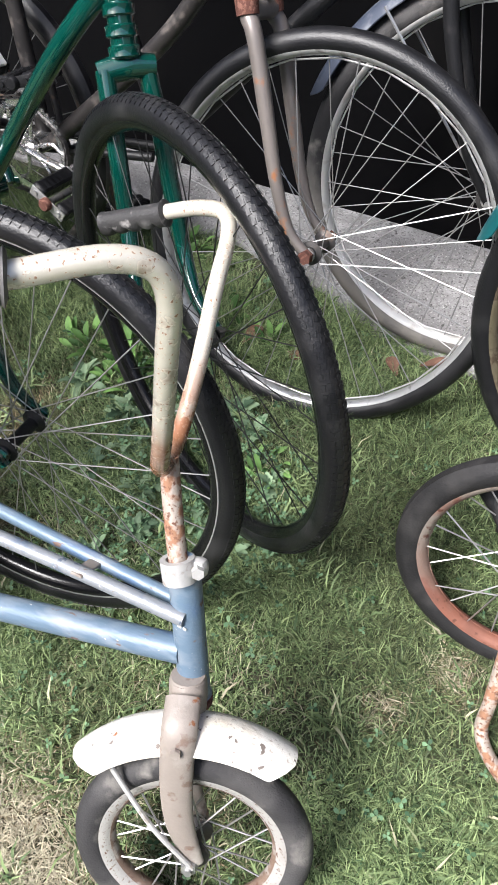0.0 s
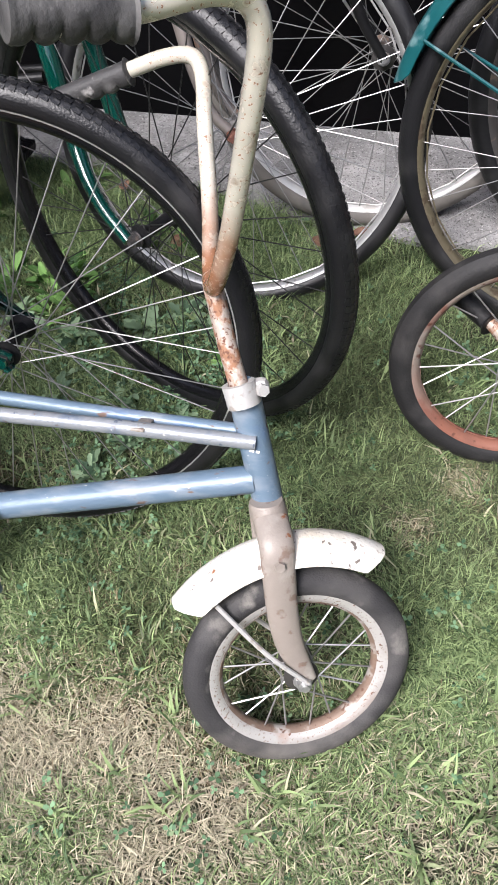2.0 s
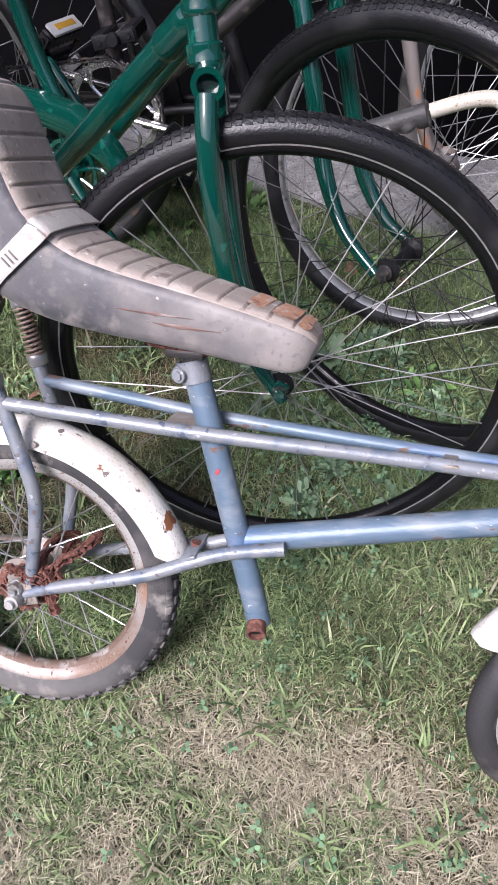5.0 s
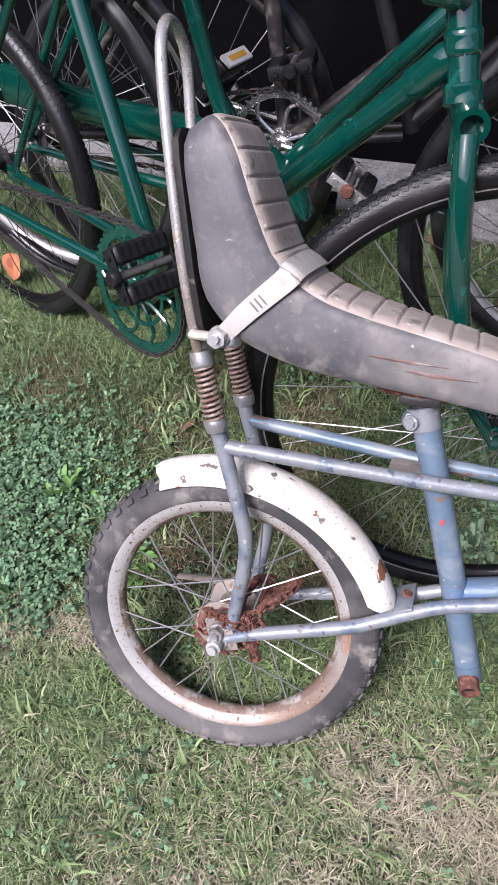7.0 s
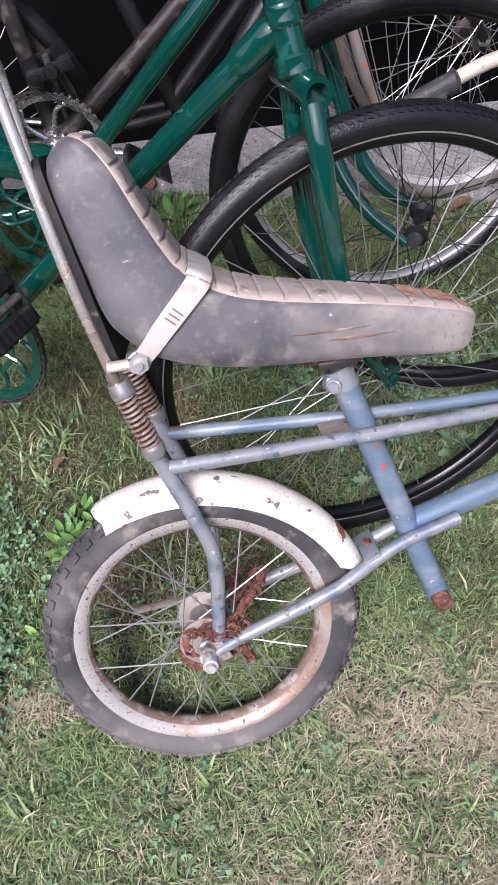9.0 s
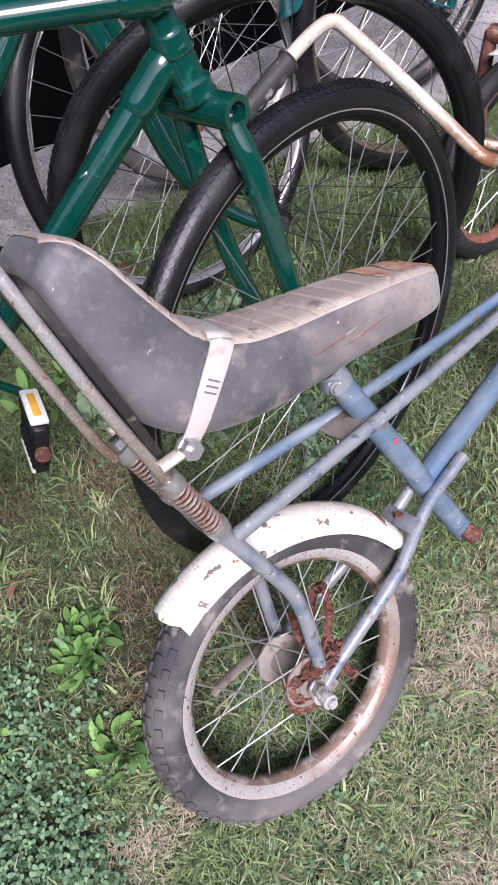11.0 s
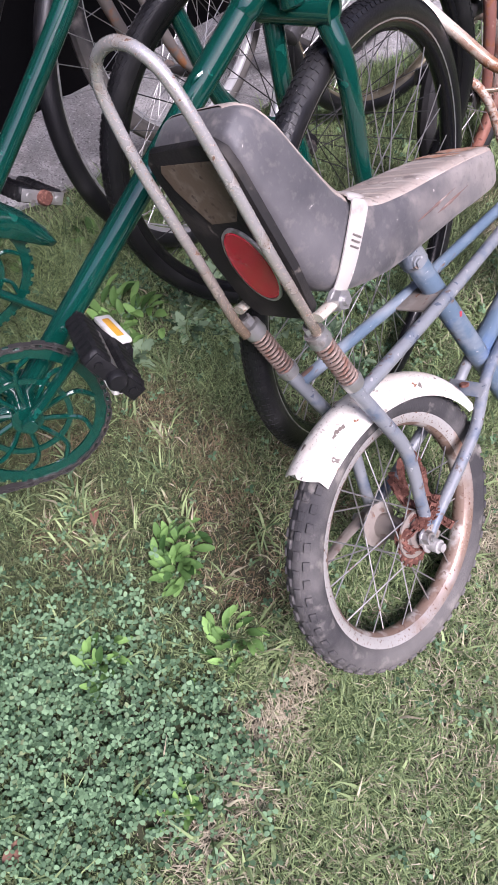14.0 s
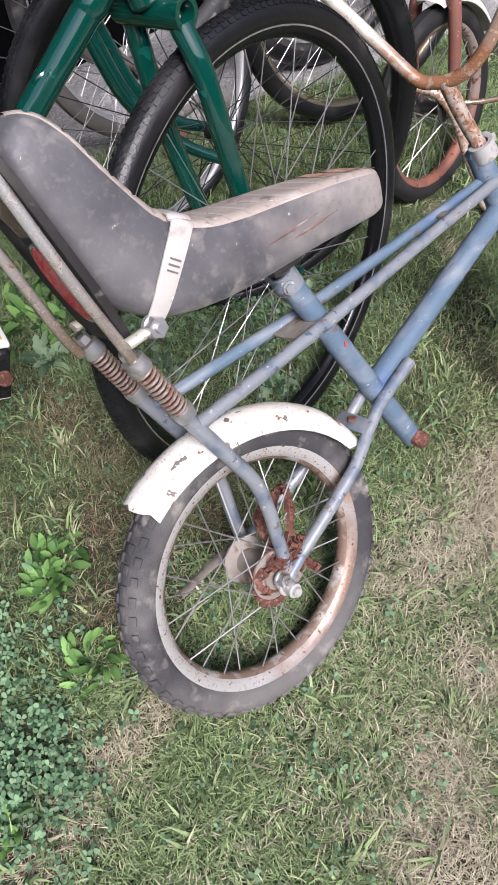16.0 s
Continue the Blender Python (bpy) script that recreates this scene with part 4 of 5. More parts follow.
def grip(m, a, b, r):
    """A moulded grip with finger bumps underneath and a flanged end."""
    bm = bmesh.new()
    a, b = Vector(a), Vector(b)
    d = (b - a).normalized()
    sd = d.cross(Vector((0, 0, 1))).normalized()
    up_ = sd.cross(d)
    rings = []
    for i in range(41):
        t = i / 40
        low = 0.0045 * abs(math.sin(math.pi * 5 * t)) ** 0.6
        q = r + (0.0030 if i < 2 else 0.0008 if i > 37 else 0) - (0.004 if i in (0, 40) else 0)
        rings.append([bm.verts.new(a.lerp(b, t) + sd * q * math.cos(g) + up_ * (q + (low if math.sin(g) < -0.2 else 0)) * math.sin(g)) for g in (2 * math.pi * k / 18 for k in range(18))])
    for p, q in zip(rings, rings[1:]):
        for k in range(18):
            bm.faces.new((p[k], p[(k + 1) % 18], q[(k + 1) % 18], q[k]))
    bm.faces.new(rings[0][::-1])
    bm.faces.new(rings[-1])
    return part("grip", bm, M_grip, kid, "worn black rubber grip with finger bumps", m)


grip(H, (-0.027, -0.184, 0.682), (-0.102, -0.213, 0.692), 0.0148)
grip(H, (-0.0188, 0.275, 0.6808), (-0.1098, 0.314, 0.6688), 0.0122)

# ---- the green bicycles ----
def collar(a, b, r, parent, mat, name="lug", bulge=0.0025, m=Matrix()):
    a, b = Vector(a), Vector(b)
    return part(name, tube([a, a.lerp(b, 0.15), a.lerp(b, 0.5), a.lerp(b, 0.85), b], [r, r + bulge, r + bulge * 0.7, r + bulge, r], seg=20, per=2), mat, parent, "", m)


def crank_set(parent, m, ring_r, teeth, angle, ring_y, arm, mat, ring_mat, pedal_mat=None, left=True, pedal_turn=20, reflector=True, arms=5, plate_mat=None, pedal_y=0.128, axle_mat=None, left_turn=None, left_y=None):
    """Bottom bracket, chainring, cranks and pedals about the local y axis; the right crank points along angle."""
    part("bottom_bracket", pipe((0, -0.036, 0), (0, 0.036, 0), 0.0205, 0.012), mat, parent, "", m)
    if ring_r:
        part("chainring", chainring(bmesh.new(), ring_r, teeth, arms, 0.003, ring_y), ring_mat, parent, "", m)
    for s in ((-1, 1) if left else (-1,)):
        a = angle if s < 0 else angle + math.pi
        y0, y1 = s * 0.055, s * 0.072
        end = (arm * math.cos(a), y1, arm * math.sin(a))
        part("crank", tube([(0, y0, 0), (0.3 * end[0], (y0 + y1) / 2, 0.3 * end[2]), end], [0.012, 0.010, 0.009, 0.010], seg=12, flat=0.65, up=(0, 1, 0)), mat, parent, "", m)
        part("axle_bolt", disc_bolt(bmesh.new(), (0, y0 + s * 0.006, 0), (0, s, 0), 0.010, 0.008, 12), mat, parent, "", m)
        pedal(parent, m @ Matrix.Translation((end[0], -pedal_y if s < 0 else left_y or pedal_y, end[2])) @ (Matrix.Rotation(math.pi, 4, "Z") if s > 0 else Matrix()) @ pose(0, 0, 0, 0, pedal_turn if s < 0 or left_turn is None else left_turn, 0), reflector, pedal_mat, plate_mat, axle_mat)


green_a = thing("green_bicycle", pose(-0.2, 0.5, 0), "freshly painted gloss green bicycle stripped of saddle and brakes", "bicycle", "green bicycles")
GA = leaning((-0.250, 0.514, 0.289), 16.7, -24.7)
WA = leaning((0.2714, 0.3498, 0.2858), 14.4, 10.0)
wheel(green_a, WA, 0.3225, 0.0180, M_tyre, M_rimblack, spokes=36, tread="blocks", hub_r=0.012, hub_half=0.035, axle_half=0.058, label="large front wheel with a black rim", tyre_label="black tyre with a fine block tread", hub_mat=M_black)
# the glint along the rim edge, put in as a pale ring
part("rim_glint", lathe(bmesh.new(), [(0.2920, -0.0136), (0.2940, -0.0140), (0.2940, -0.0130), (0.2920, -0.0126)], 96), M_alloy, green_a, "rim edge glint, made as a thin pale ring", WA)
# fork with an open tubular crown
ax = Vector((-0.213, 0.954, -0.208))
cc = Vector((0.190, 0.446, 0.627))
part("fork_crown", pipe(cc - ax * 0.046, cc + ax * 0.046, 0.0175, 0.0115, 24), M_green, green_a, "open tubular fork crown")
part("crown_plug", tube([cc - ax * 0.028, cc + ax * 0.028], 0.0117, seg=20), M_green, green_a)
part("fork_blade", tube([(0.1955, 0.408, 0.624), (0.199, 0.383, 0.588), (0.203, 0.366, 0.540), (0.216, 0.344, 0.444), (0.241, 0.320, 0.350), (0.2825, 0.3048, 0.2795)], [0.0128, 0.0128, 0.0128, 0.0122, 0.0105, 0.0080], seg=16), M_green, green_a)
part("fork_blade", tube([(0.184, 0.478, 0.612), (0.191, 0.450, 0.50), (0.206, 0.415, 0.39), (0.231, 0.397, 0.318), (0.264, 0.397, 0.2705)], [0.0125, 0.0125, 0.012, 0.0105, 0.0080], seg=16), M_green, green_a)
for s in (-1, 1):
    bm = box((0.020, 0.005, 0.018), pose(0.002, s * 0.047, 0.004, 0, 30, 0), 0.003)
    part("fork_end", bm, M_green, green_a, "", WA)
    part("axle_nut", disc_bolt(bmesh.new(), (0, s * 0.050, 0), (0, s, 0), 0.008, 0.009), M_green, green_a, "", WA)
H0, H1 = Vector((0.1855, 0.4465, 0.640)), Vector((0.158, 0.524, 0.795))
part("head_tube", tube([H0, H1], 0.0165, seg=22), M_green, green_a)
for f0, f1, r in ((-0.03, 0.09, 0.018), (0.22, 0.36, 0.0168), (0.78, 0.9, 0.0168), (0.98, 1.06, 0.018)):
    collar(H0.lerp(H1, f0), H0.lerp(H1, f1), r, green_a, M_green)
lug = H0.lerp(H1, 0.27)
part("down_tube", tube([lug, (-0.238, 0.511, 0.300)], 0.0155, seg=18), M_green, green_a)
collar(lug.lerp(Vector((-0.238, 0.511, 0.300)), 0.02), lug.lerp(Vector((-0.238, 0.511, 0.300)), 0.12), 0.0158, green_a, M_green, bulge=0.002)
hook = lug.lerp(Vector((-0.238, 0.511, 0.300)), 0.30)
part("cable_hook", tube([hook + Vector((0, 0, 0.012)), hook + Vector((0.006, -0.004, 0.026)), hook + Vector((0.022, -0.008, 0.030)), hook + Vector((0.030, -0.010, 0.022))], 0.003, seg=8), M_green, green_a)
for name, pts, r in (("top_tube", [(0.410, 0, 0.462), (-0.222, 0, 0.472)], 0.0140), ("seat_tube", [(-0.002, 0, 0.01), (-0.040, 0, 0.083), (-0.170, 0, 0.346), (-0.238, 0, 0.50)], 0.0148)):
    part(name, tube(pts, r, seg=18), M_green, green_a, "", GA)
collar((-0.214, 0, 0.45), (-0.236, 0, 0.497), 0.0155, green_a, M_green, m=GA)
collar((0.402, 0, 0.462), (0.365, 0, 0.4626), 0.0145, green_a, M_green, m=GA)
for s in (-1, 1):
    part("chain_stay", tube([(-0.02, s * 0.022, 0.0), (-0.12, s * 0.042, 0.012), (-0.47, s * 0.058, 0.016)], [0.011, 0.010, 0.0075], seg=14), M_green, green_a, "", GA)
    part("seat_stay", tube([(-0.215, s * 0.018, 0.44), (-0.26, s * 0.04, 0.37), (-0.475, s * 0.058, 0.02)], [0.008, 0.0075, 0.007], seg=12), M_green, green_a, "", GA)
    part("rear_dropout", box((0.045, 0.005, 0.03), pose(-0.478, s * 0.058, 0.014), 0.003), M_green, green_a, "", GA)
crank_set(green_a, GA, 0.099, 46, radians(45), -0.046, 0.150, M_green, M_green, pedal_turn=58, reflector=False, arms=10)
WG = leaning((-0.722, 0.778, 0.292), 11, -21)
wheel(green_a, WG, 0.312, 0.0185, M_tyre, M_rimblack, spokes=36, tread="blocks", hub_half=0.04, axle_half=0.066, label="large rear wheel with a black rim", hub_mat=M_black, spoke_mat=M_spokedark)
part("chain", chain_loop([(-0.02, -0.046, 0.102), (0.05, -0.046, 0.090), (0.094, -0.046, 0.038), (0.096, -0.046, -0.035), (0.05, -0.046, -0.09), (-0.02, -0.046, -0.103), (-0.15, -0.047, -0.082), (-0.32, -0.048, -0.05), (-0.46, -0.05, -0.025), (-0.505, -0.05, 0.01), (-0.47, -0.05, 0.045), (-0.3, -0.048, 0.065), (-0.02, -0.046, 0.102)]), M_steel, green_a, "dark greasy chain", GA)

green_b = thing("green_bicycle", pose(0, 0.75, 0), "gloss green bicycle with a chain guard, standing behind another", "bicycle", "green bicycles")
GB = leaning((-0.166, 0.757, 0.300), 11.5, -13)
WB = FORE @ leaning((0.437, 0.557, 0.331), 6.5, -28)
wheel(green_b, WB, 0.335, 0.0175, M_tyre, M_rimblack, spokes=36, tread="blocks", hub_r=0.012, hub_half=0.035, axle_half=0.058, label="large front wheel, turned aside", tyre_label="black tyre with a fine block tread", hub_mat=M_black, spoke_mat=M_spokedark)
part("fork_blade", tube([(0.274, 0.709, 0.630), (0.283, 0.692, 0.592), (0.299, 0.660, 0.518), (0.317, 0.622, 0.432), (0.352, 0.566, 0.372), (0.404, 0.520, 0.332)], [0.013, 0.013, 0.013, 0.0125, 0.010, 0.008], seg=16), M_green, green_b, "", FORE)
part("fork_blade", tube([(0.313, 0.748, 0.620), (0.330, 0.728, 0.555), (0.352, 0.697, 0.462), (0.372, 0.670, 0.392), (0.410, 0.630, 0.345), (0.456, 0.604, 0.322)], [0.013, 0.013, 0.013, 0.0125, 0.010, 0.008], seg=16), M_green, green_b, "", FORE)
part("fork_crown", tube([(0.266, 0.704, 0.627), (0.294, 0.731, 0.628), (0.320, 0.756, 0.621)], [0.0145, 0.0175, 0.0145], seg=16), M_green, green_b, "", FORE)
for i in range(3):
    collar((0.293 - 0.004 * i, 0.733 + 0.008 * i, 0.637 + 0.022 * i), (0.290 - 0.004 * i, 0.739 + 0.008 * i, 0.651 + 0.022 * i), 0.019, green_b, M_green, m=FORE)
part("head_tube", tube([(0.293, 0.734, 0.637), (0.262, 0.800, 0.83)], 0.0175, seg=20), M_green, green_b, "", FORE)
part("down_tube", tube([(0.222, 0.776, 0.680), (0.112, 0.745, 0.575), (-0.089, 0.750, 0.375), (-0.160, 0.757, 0.305)], 0.0150, seg=16), M_green, green_b)
part("seat_tube", tube([(0, 0, 0), (-0.068, 0, 0.134), (-0.114, 0, 0.274), (-0.190, 0, 0.50)], 0.0145, seg=16), M_green, green_b, "", GB)
part("top_tube", tube([(-0.12, 0, 0.31), (0.12, 0, 0.36), (0.36, 0, 0.46)], 0.0135, seg=16), M_green, green_b, "", GB)
for s in (-1, 1):
    part("chain_stay", tube([(-0.02, s * 0.022, 0.0), (-0.12, s * 0.042, -0.005), (-0.47, s * 0.058, 0.01)], [0.011, 0.010, 0.0075], seg=14), M_green, green_b, "", GB)
    part("seat_stay", tube([(-0.165, s * 0.018, 0.42), (-0.25, s * 0.04, 0.32), (-0.47, s * 0.058, 0.02)], [0.008, 0.0075, 0.007], seg=12), M_green, green_b, "", GB)
crank_set(green_b, GB, 0.092, 44, radians(-48), -0.046, 0.190, M_green, M_green, arms=8, pedal_turn=-72, pedal_y=0.165, axle_mat=M_rust, left_turn=52, left_y=0.105)
# chain guard: a pressed band over the chain with a rounded nose round the ring
bm = bmesh.new()
prof = [(-0.50, 0.150, 0.085), (-0.36, 0.135, 0.084), (-0.25, 0.124, 0.078), (-0.131, 0.122, 0.076), (-0.03, 0.118, 0.072), (0.031, 0.110, 0.060), (0.073, 0.088, 0.036), (0.105, 0.056, 0.012), (0.124, 0.026, 0.000), (0.132, 0.010, 0.002)]
rings = []
for x, zt, zb in prof:
    rings.append([bm.verts.new(p) for p in ((x, -0.036, zt), (x, -0.052, zt + 0.003), (x, -0.066, zt - 0.004), (x, -0.069, (zt + zb) / 2), (x, -0.066, zb + 0.003), (x, -0.063, zb), (x, -0.062, zt - 0.008), (x, -0.036, zt - 0.003))])
for a, b in zip(rings, rings[1:]):
    for j in range(8):
        bm.faces.new((a[j], a[(j + 1) % 8], b[(j + 1) % 8], b[j]))
bm.faces.new(rings[0])
bm.faces.new(rings[-1])
part("chain_guard", bm, M_green, green_b, "gloss green chain guard", GB)
wheel(green_b, GB @ pose(-0.465, 0, 0.015), 0.325, 0.0195, M_tyre, M_rimblack, spokes=36, rim_depth=0.012, hub_half=0.04, axle_half=0.066, label="rear wheel", tyre_label="")

# ---- the old brown-grey bicycle behind ----
bike_c = thing("old_bicycle", pose(0.1, 0.9, 0), "old brown-grey bicycle with silver rims and rust spots", "bicycle")
GC = leaning((-0.160, 0.930, 0.310), 12, 2)
WC = FORE @ leaning((0.500, 0.868, 0.296), 19, 1.5)
wheel(bike_c, WC, 0.322, 0.0180, M_tyre, M_rimsilver, spokes=36, tread="smooth", rim_depth=0.0085, hub_r=0.013, hub_half=0.035, axle_half=0.062, label="large front wheel with a silver rim", spoke_gap=(3, 17, 18))
for s in (-1, 1):
    y = s * 0.05
    part("fork_blade", tube([(-0.125, s * 0.045, 0.328), (-0.110, y, 0.300), (-0.085, y, 0.20), (-0.062, y, 0.105), (-0.035, y, 0.035), (0.0, y, 0.0)], [0.013, 0.0125, 0.012, 0.0105, 0.009, 0.0085], seg=16), M_brown, bike_c, "", WC)
    part("crown_cap", tube([(-0.125, s * 0.045, 0.328), (-0.129, s * 0.044, 0.346), (-0.1295, s * 0.044, 0.349)], [0.0165, 0.0175, 0.0165], seg=16, per=2), M_rust, bike_c, "orange rusted crown end", WC)
    part("axle_nut", disc_bolt(bmesh.new(), (0, s * 0.052, 0), (0, s, 0), 0.012, 0.012), M_rust, bike_c, "", WC)
part("fork_crown", tube([(-0.127, -0.045, 0.334), (-0.127, 0.045, 0.334)], 0.015, seg=14), M_brown, bike_c, "", WC)
part("head_tube", tube([(-0.130, 0, 0.336), (-0.185, 0, 0.52)], 0.0175, seg=18), M_brown, bike_c, "", WC)
part("down_tube", tube([(0.40, 0, 0.32), (0.28, 0, 0.195), (0.02, 0, 0.0)], 0.0150, seg=14), M_darktube, bike_c, "", GC)
part("seat_tube", tube([(0, 0, 0), (-0.012, 0, 0.15), (-0.05, 0, 0.52)], 0.0145, seg=14), M_darktube, bike_c, "", GC)
part("top_tube", tube([(0.385, 0, 0.46), (-0.05, 0, 0.49)], 0.0135, seg=14), M_darktube, bike_c, "", GC)
for s in (-1, 1):
    part("chain_stay", tube([(-0.02, s * 0.022, 0.0), (-0.45, s * 0.058, 0.0)], 0.009, seg=10), M_darktube, bike_c, "", GC)
    part("seat_stay", tube([(-0.05, s * 0.018, 0.46), (-0.45, s * 0.058, 0.0)], 0.0075, seg=10), M_darktube, bike_c, "", GC)
crank_set(bike_c, GC, 0.085, 44, radians(-11), -0.046, 0.152, M_chrome, M_chrome, pedal_turn=35, reflector=False, arms=6, plate_mat=M_alloy, pedal_y=0.135, axle_mat=M_rust)
part("chain", chain_loop([(0, -0.046, 0.088), (0.085, -0.046, 0.02), (0.06, -0.046, -0.065), (-0.02, -0.046, -0.088), (-0.25, -0.046, -0.06), (-0.45, -0.046, -0.03), (-0.46, -0.046, 0.03), (-0.2, -0.046, 0.065), (0, -0.046, 0.088)]), M_steel, bike_c, "", GC)
wheel(bike_c, GC @ pose(-0.45, 0, -0.005), 0.322, 0.019, M_tyre, M_alloy, spokes=36, label="rear wheel")

# ---- the roadster against the wall ----
bike_w = thing("black_roadster", pose(0.6, 1.1, 0), "black roadster bicycle with white-painted rims and dark mudguards", "bicycle")
WW = FORE @ leaning((0.728, 1.076, 0.318), 13, 6)
M_rimwhite = material("white_painted_rim", (0.60, 0.595, 0.585), 0.4, 0.3, [((0.42, 0.40, 0.38), 30, 0.58, 0.1, 0.6)])
M_darkblue = material("dark_blue_mudguard", (0.05, 0.06, 0.085), 0.35, 0.1, [((0.16, 0.17, 0.19), 30, 0.55, 0.15, 0.6)], 0.1, 150)
wheel(bike_w, WW, 0.325, 0.019, M_tyresmooth, M_rimwhite, spokes=36, hub_r=0.014, rim_depth=0.010, hub_half=0.038, axle_half=0.062, label="wheel with a white-painted rim", hub_mat=M_steel)
part("mudguard", arc_fender(0.336, 0.028, 62, 158, crown=0.012), M_darkblue, bike_w, "dark blue mudguard", WW)
for s in (-1, 1):
    part("fork_blade", tube([(-0.105, s * 0.05, 0.36), (-0.10, s * 0.05, 0.26), (-0.05, s * 0.052, 0.09), (0, s * 0.052, 0)], [0.012, 0.012, 0.010, 0.008], seg=12), M_black, bike_w, "", WW)
    part("mudguard_stay", tube([(0, s * 0.055, 0), (-0.20, s * 0.045, 0.27)], 0.0025, seg=6), M_alloy, bike_w, "", WW)
part("head_tube", tube([(-0.11, 0, 0.36), (-0.17, 0, 0.56)], 0.0175, seg=16), M_black, bike_w, "", WW)
part("down_tube", tube([(-0.13, 0, 0.42), (-0.60, 0, 0.02)], 0.0155, seg=14), M_black, bike_w, "", WW)
part("top_tube", tube([(-0.16, 0, 0.53), (-0.75, 0, 0.5)], 0.0145, seg=14), M_black, bike_w, "", WW)
part("seat_tube", tube([(-0.60, 0, 0.0), (-0.76, 0, 0.54)], 0.0145, seg=14), M_black, bike_w, "", WW)
crank_set(bike_w, WW @ pose(-0.80, 0.02, -0.02), 0, 44, radians(93), -0.046, 0.165, M_steel, M_steel, pedal_turn=-10, reflector=False)
for s in (-1, 1):
    part("chain_stay", tube([(-0.62, s * 0.03, 0.0), (-1.06, s * 0.058, 0.0)], 0.009, seg=10), M_black, bike_w, "", WW)
wheel(bike_w, WW @ pose(-1.06, 0, 0), 0.325, 0.019, M_tyre, M_steel, spokes=36, label="rear wheel", spoke_mat=M_spoke)

# ---- the teal bicycle ----
bike_d = thing("teal_bicycle", pose(1.09, 0.78, 0), "teal bicycle with a streaky hand-painted mudguard", "bicycle")
WD = FORE @ leaning((1.088, 0.787, 0.305), 11, -12)
wheel(bike_d, WD, 0.325, 0.0205, M_tyre, material("yellowed_rim", (0.19, 0.165, 0.11), 0.35, 0.6, [((0.10, 0.075, 0.05), 40, 0.55, 0.1, 0.7)]), spokes=36, rim_depth=0.0075, hub_half=0.035, axle_half=0.06, label="large wheel with a yellowed rim")
part("mudguard", arc_fender(0.337, 0.030, 60, 168, crown=0.014), M_teal, bike_d, "hand-painted teal mudguard with pale streaks", WD)
for s in (-1, 1):
    part("mudguard_stay", tube([(0, s * 0.055, 0), (-0.30, s * 0.03, 0.14)], 0.0028, seg=6), M_teal, bike_d, "", WD)
    part("fork_blade", tube([(0.10, s * 0.048, 0.36), (0.06, s * 0.05, 0.18), (0.0, s * 0.052, 0)], [0.013, 0.012, 0.009], seg=12), M_teal, bike_d, "", WD)
part("head_tube", tube([(0.11, 0, 0.36), (0.17, 0, 0.54)], 0.0175, seg=16), M_teal, bike_d, "", WD)
bike_h = thing("spare_wheel", pose(1.2, 0.98, 0), "black-tyred spare wheel leaning behind the teal bicycle", "wheel")
wheel(bike_h, FORE @ leaning((1.20, 0.985, 0.305), 14, -8), 0.32, 0.021, M_tyre, M_steel, spokes=36, label="")

# ---- the small rusty bicycle ----
bike_e = thing("small_bicycle", pose(0.96, 0.48, 0), "small child's bicycle with rust-red rims and a bent handlebar", "bicycle")
WE = FORE @ leaning((0.967, 0.489, 0.158), 15, 1)
wheel(bike_e, WE, 0.186, 0.0200, M_tyredull, M_rimred, spokes=24, hub_r=0.016, hub_half=0.03, axle_half=0.055, thick=0.0012, rim_depth=0.013, label="small wheel with a rust-red rim", tyre_label="worn grey tyre")
M_oxide = material("faded_red_oxide_paint", (0.165, 0.068, 0.052), 0.6, 0.05, [(RUST, 40, 0.55, 0.1, 0.9), ((0.36, 0.27, 0.22), 60, 0.62, 0.06, 0.7)], 0.3, 200)
for s in (-1, 1):
    part("fork_blade", tube([(0.02, s * 0.035, 0.225), (0.01, s * 0.045, 0.15), (0.0, s * 0.047, 0.0)], [0.013, 0.0125, 0.010], seg=12), M_oxide, bike_e, "", WE)
part("fork_crown", tube([(0.02, -0.036, 0.222), (0.02, 0.036, 0.222)], 0.016, seg=12), M_oxide, bike_e, "", WE)
part("mudguard", arc_fender(0.196, 0.030, 20, 95, crown=0.010), M_cream, bike_e, "rusty cream mudguard", WE)
part("head_tube", tube([(0.02, 0, 0.225), (0.05, 0, 0.36)], 0.018, seg=14), M_oxide, bike_e, "", WE)
part("frame_tube", tube([(0.03, 0, 0.29), (0.20, 0.0, 0.16), (0.42, 0, 0.06)], 0.014, seg=14), M_oxide, bike_e, "", WE)
part("handlebar", tube([(0.890, 0.530, 0.215), (0.912, 0.505, 0.212), (0.935, 0.470, 0.200), (0.945, 0.430, 0.165), (0.950, 0.390, 0.105), (0.952, 0.345, 0.050), (0.953, 0.318, 0.010), (0.975, 0.285, 0.010), (1.02, 0.25, 0.03), (1.10, 0.22, 0.06)], 0.0095, seg=14), M_stemrust, bike_e, "bent rusty handlebar hanging to the ground", FORE @ pose(0.014, 0, 0))
part("grip", tube([(0.906, 0.512, 0.2125), (0.896, 0.524, 0.2135), (0.858, 0.567, 0.217)], [0.019, 0.0145, 0.0145, 0.0145, 0.016], seg=16, per=4), M_black, bike_e, "black rubber grip", FORE @ pose(0.014, 0, 0))
part("brake_rod", tube([(0.94, 0.45, 0.19), (1.0, 0.40, 0.19), (1.10, 0.35, 0.19)], 0.0055, seg=10), M_rustbar, bike_e, "", FORE @ pose(0.014, 0, 0))

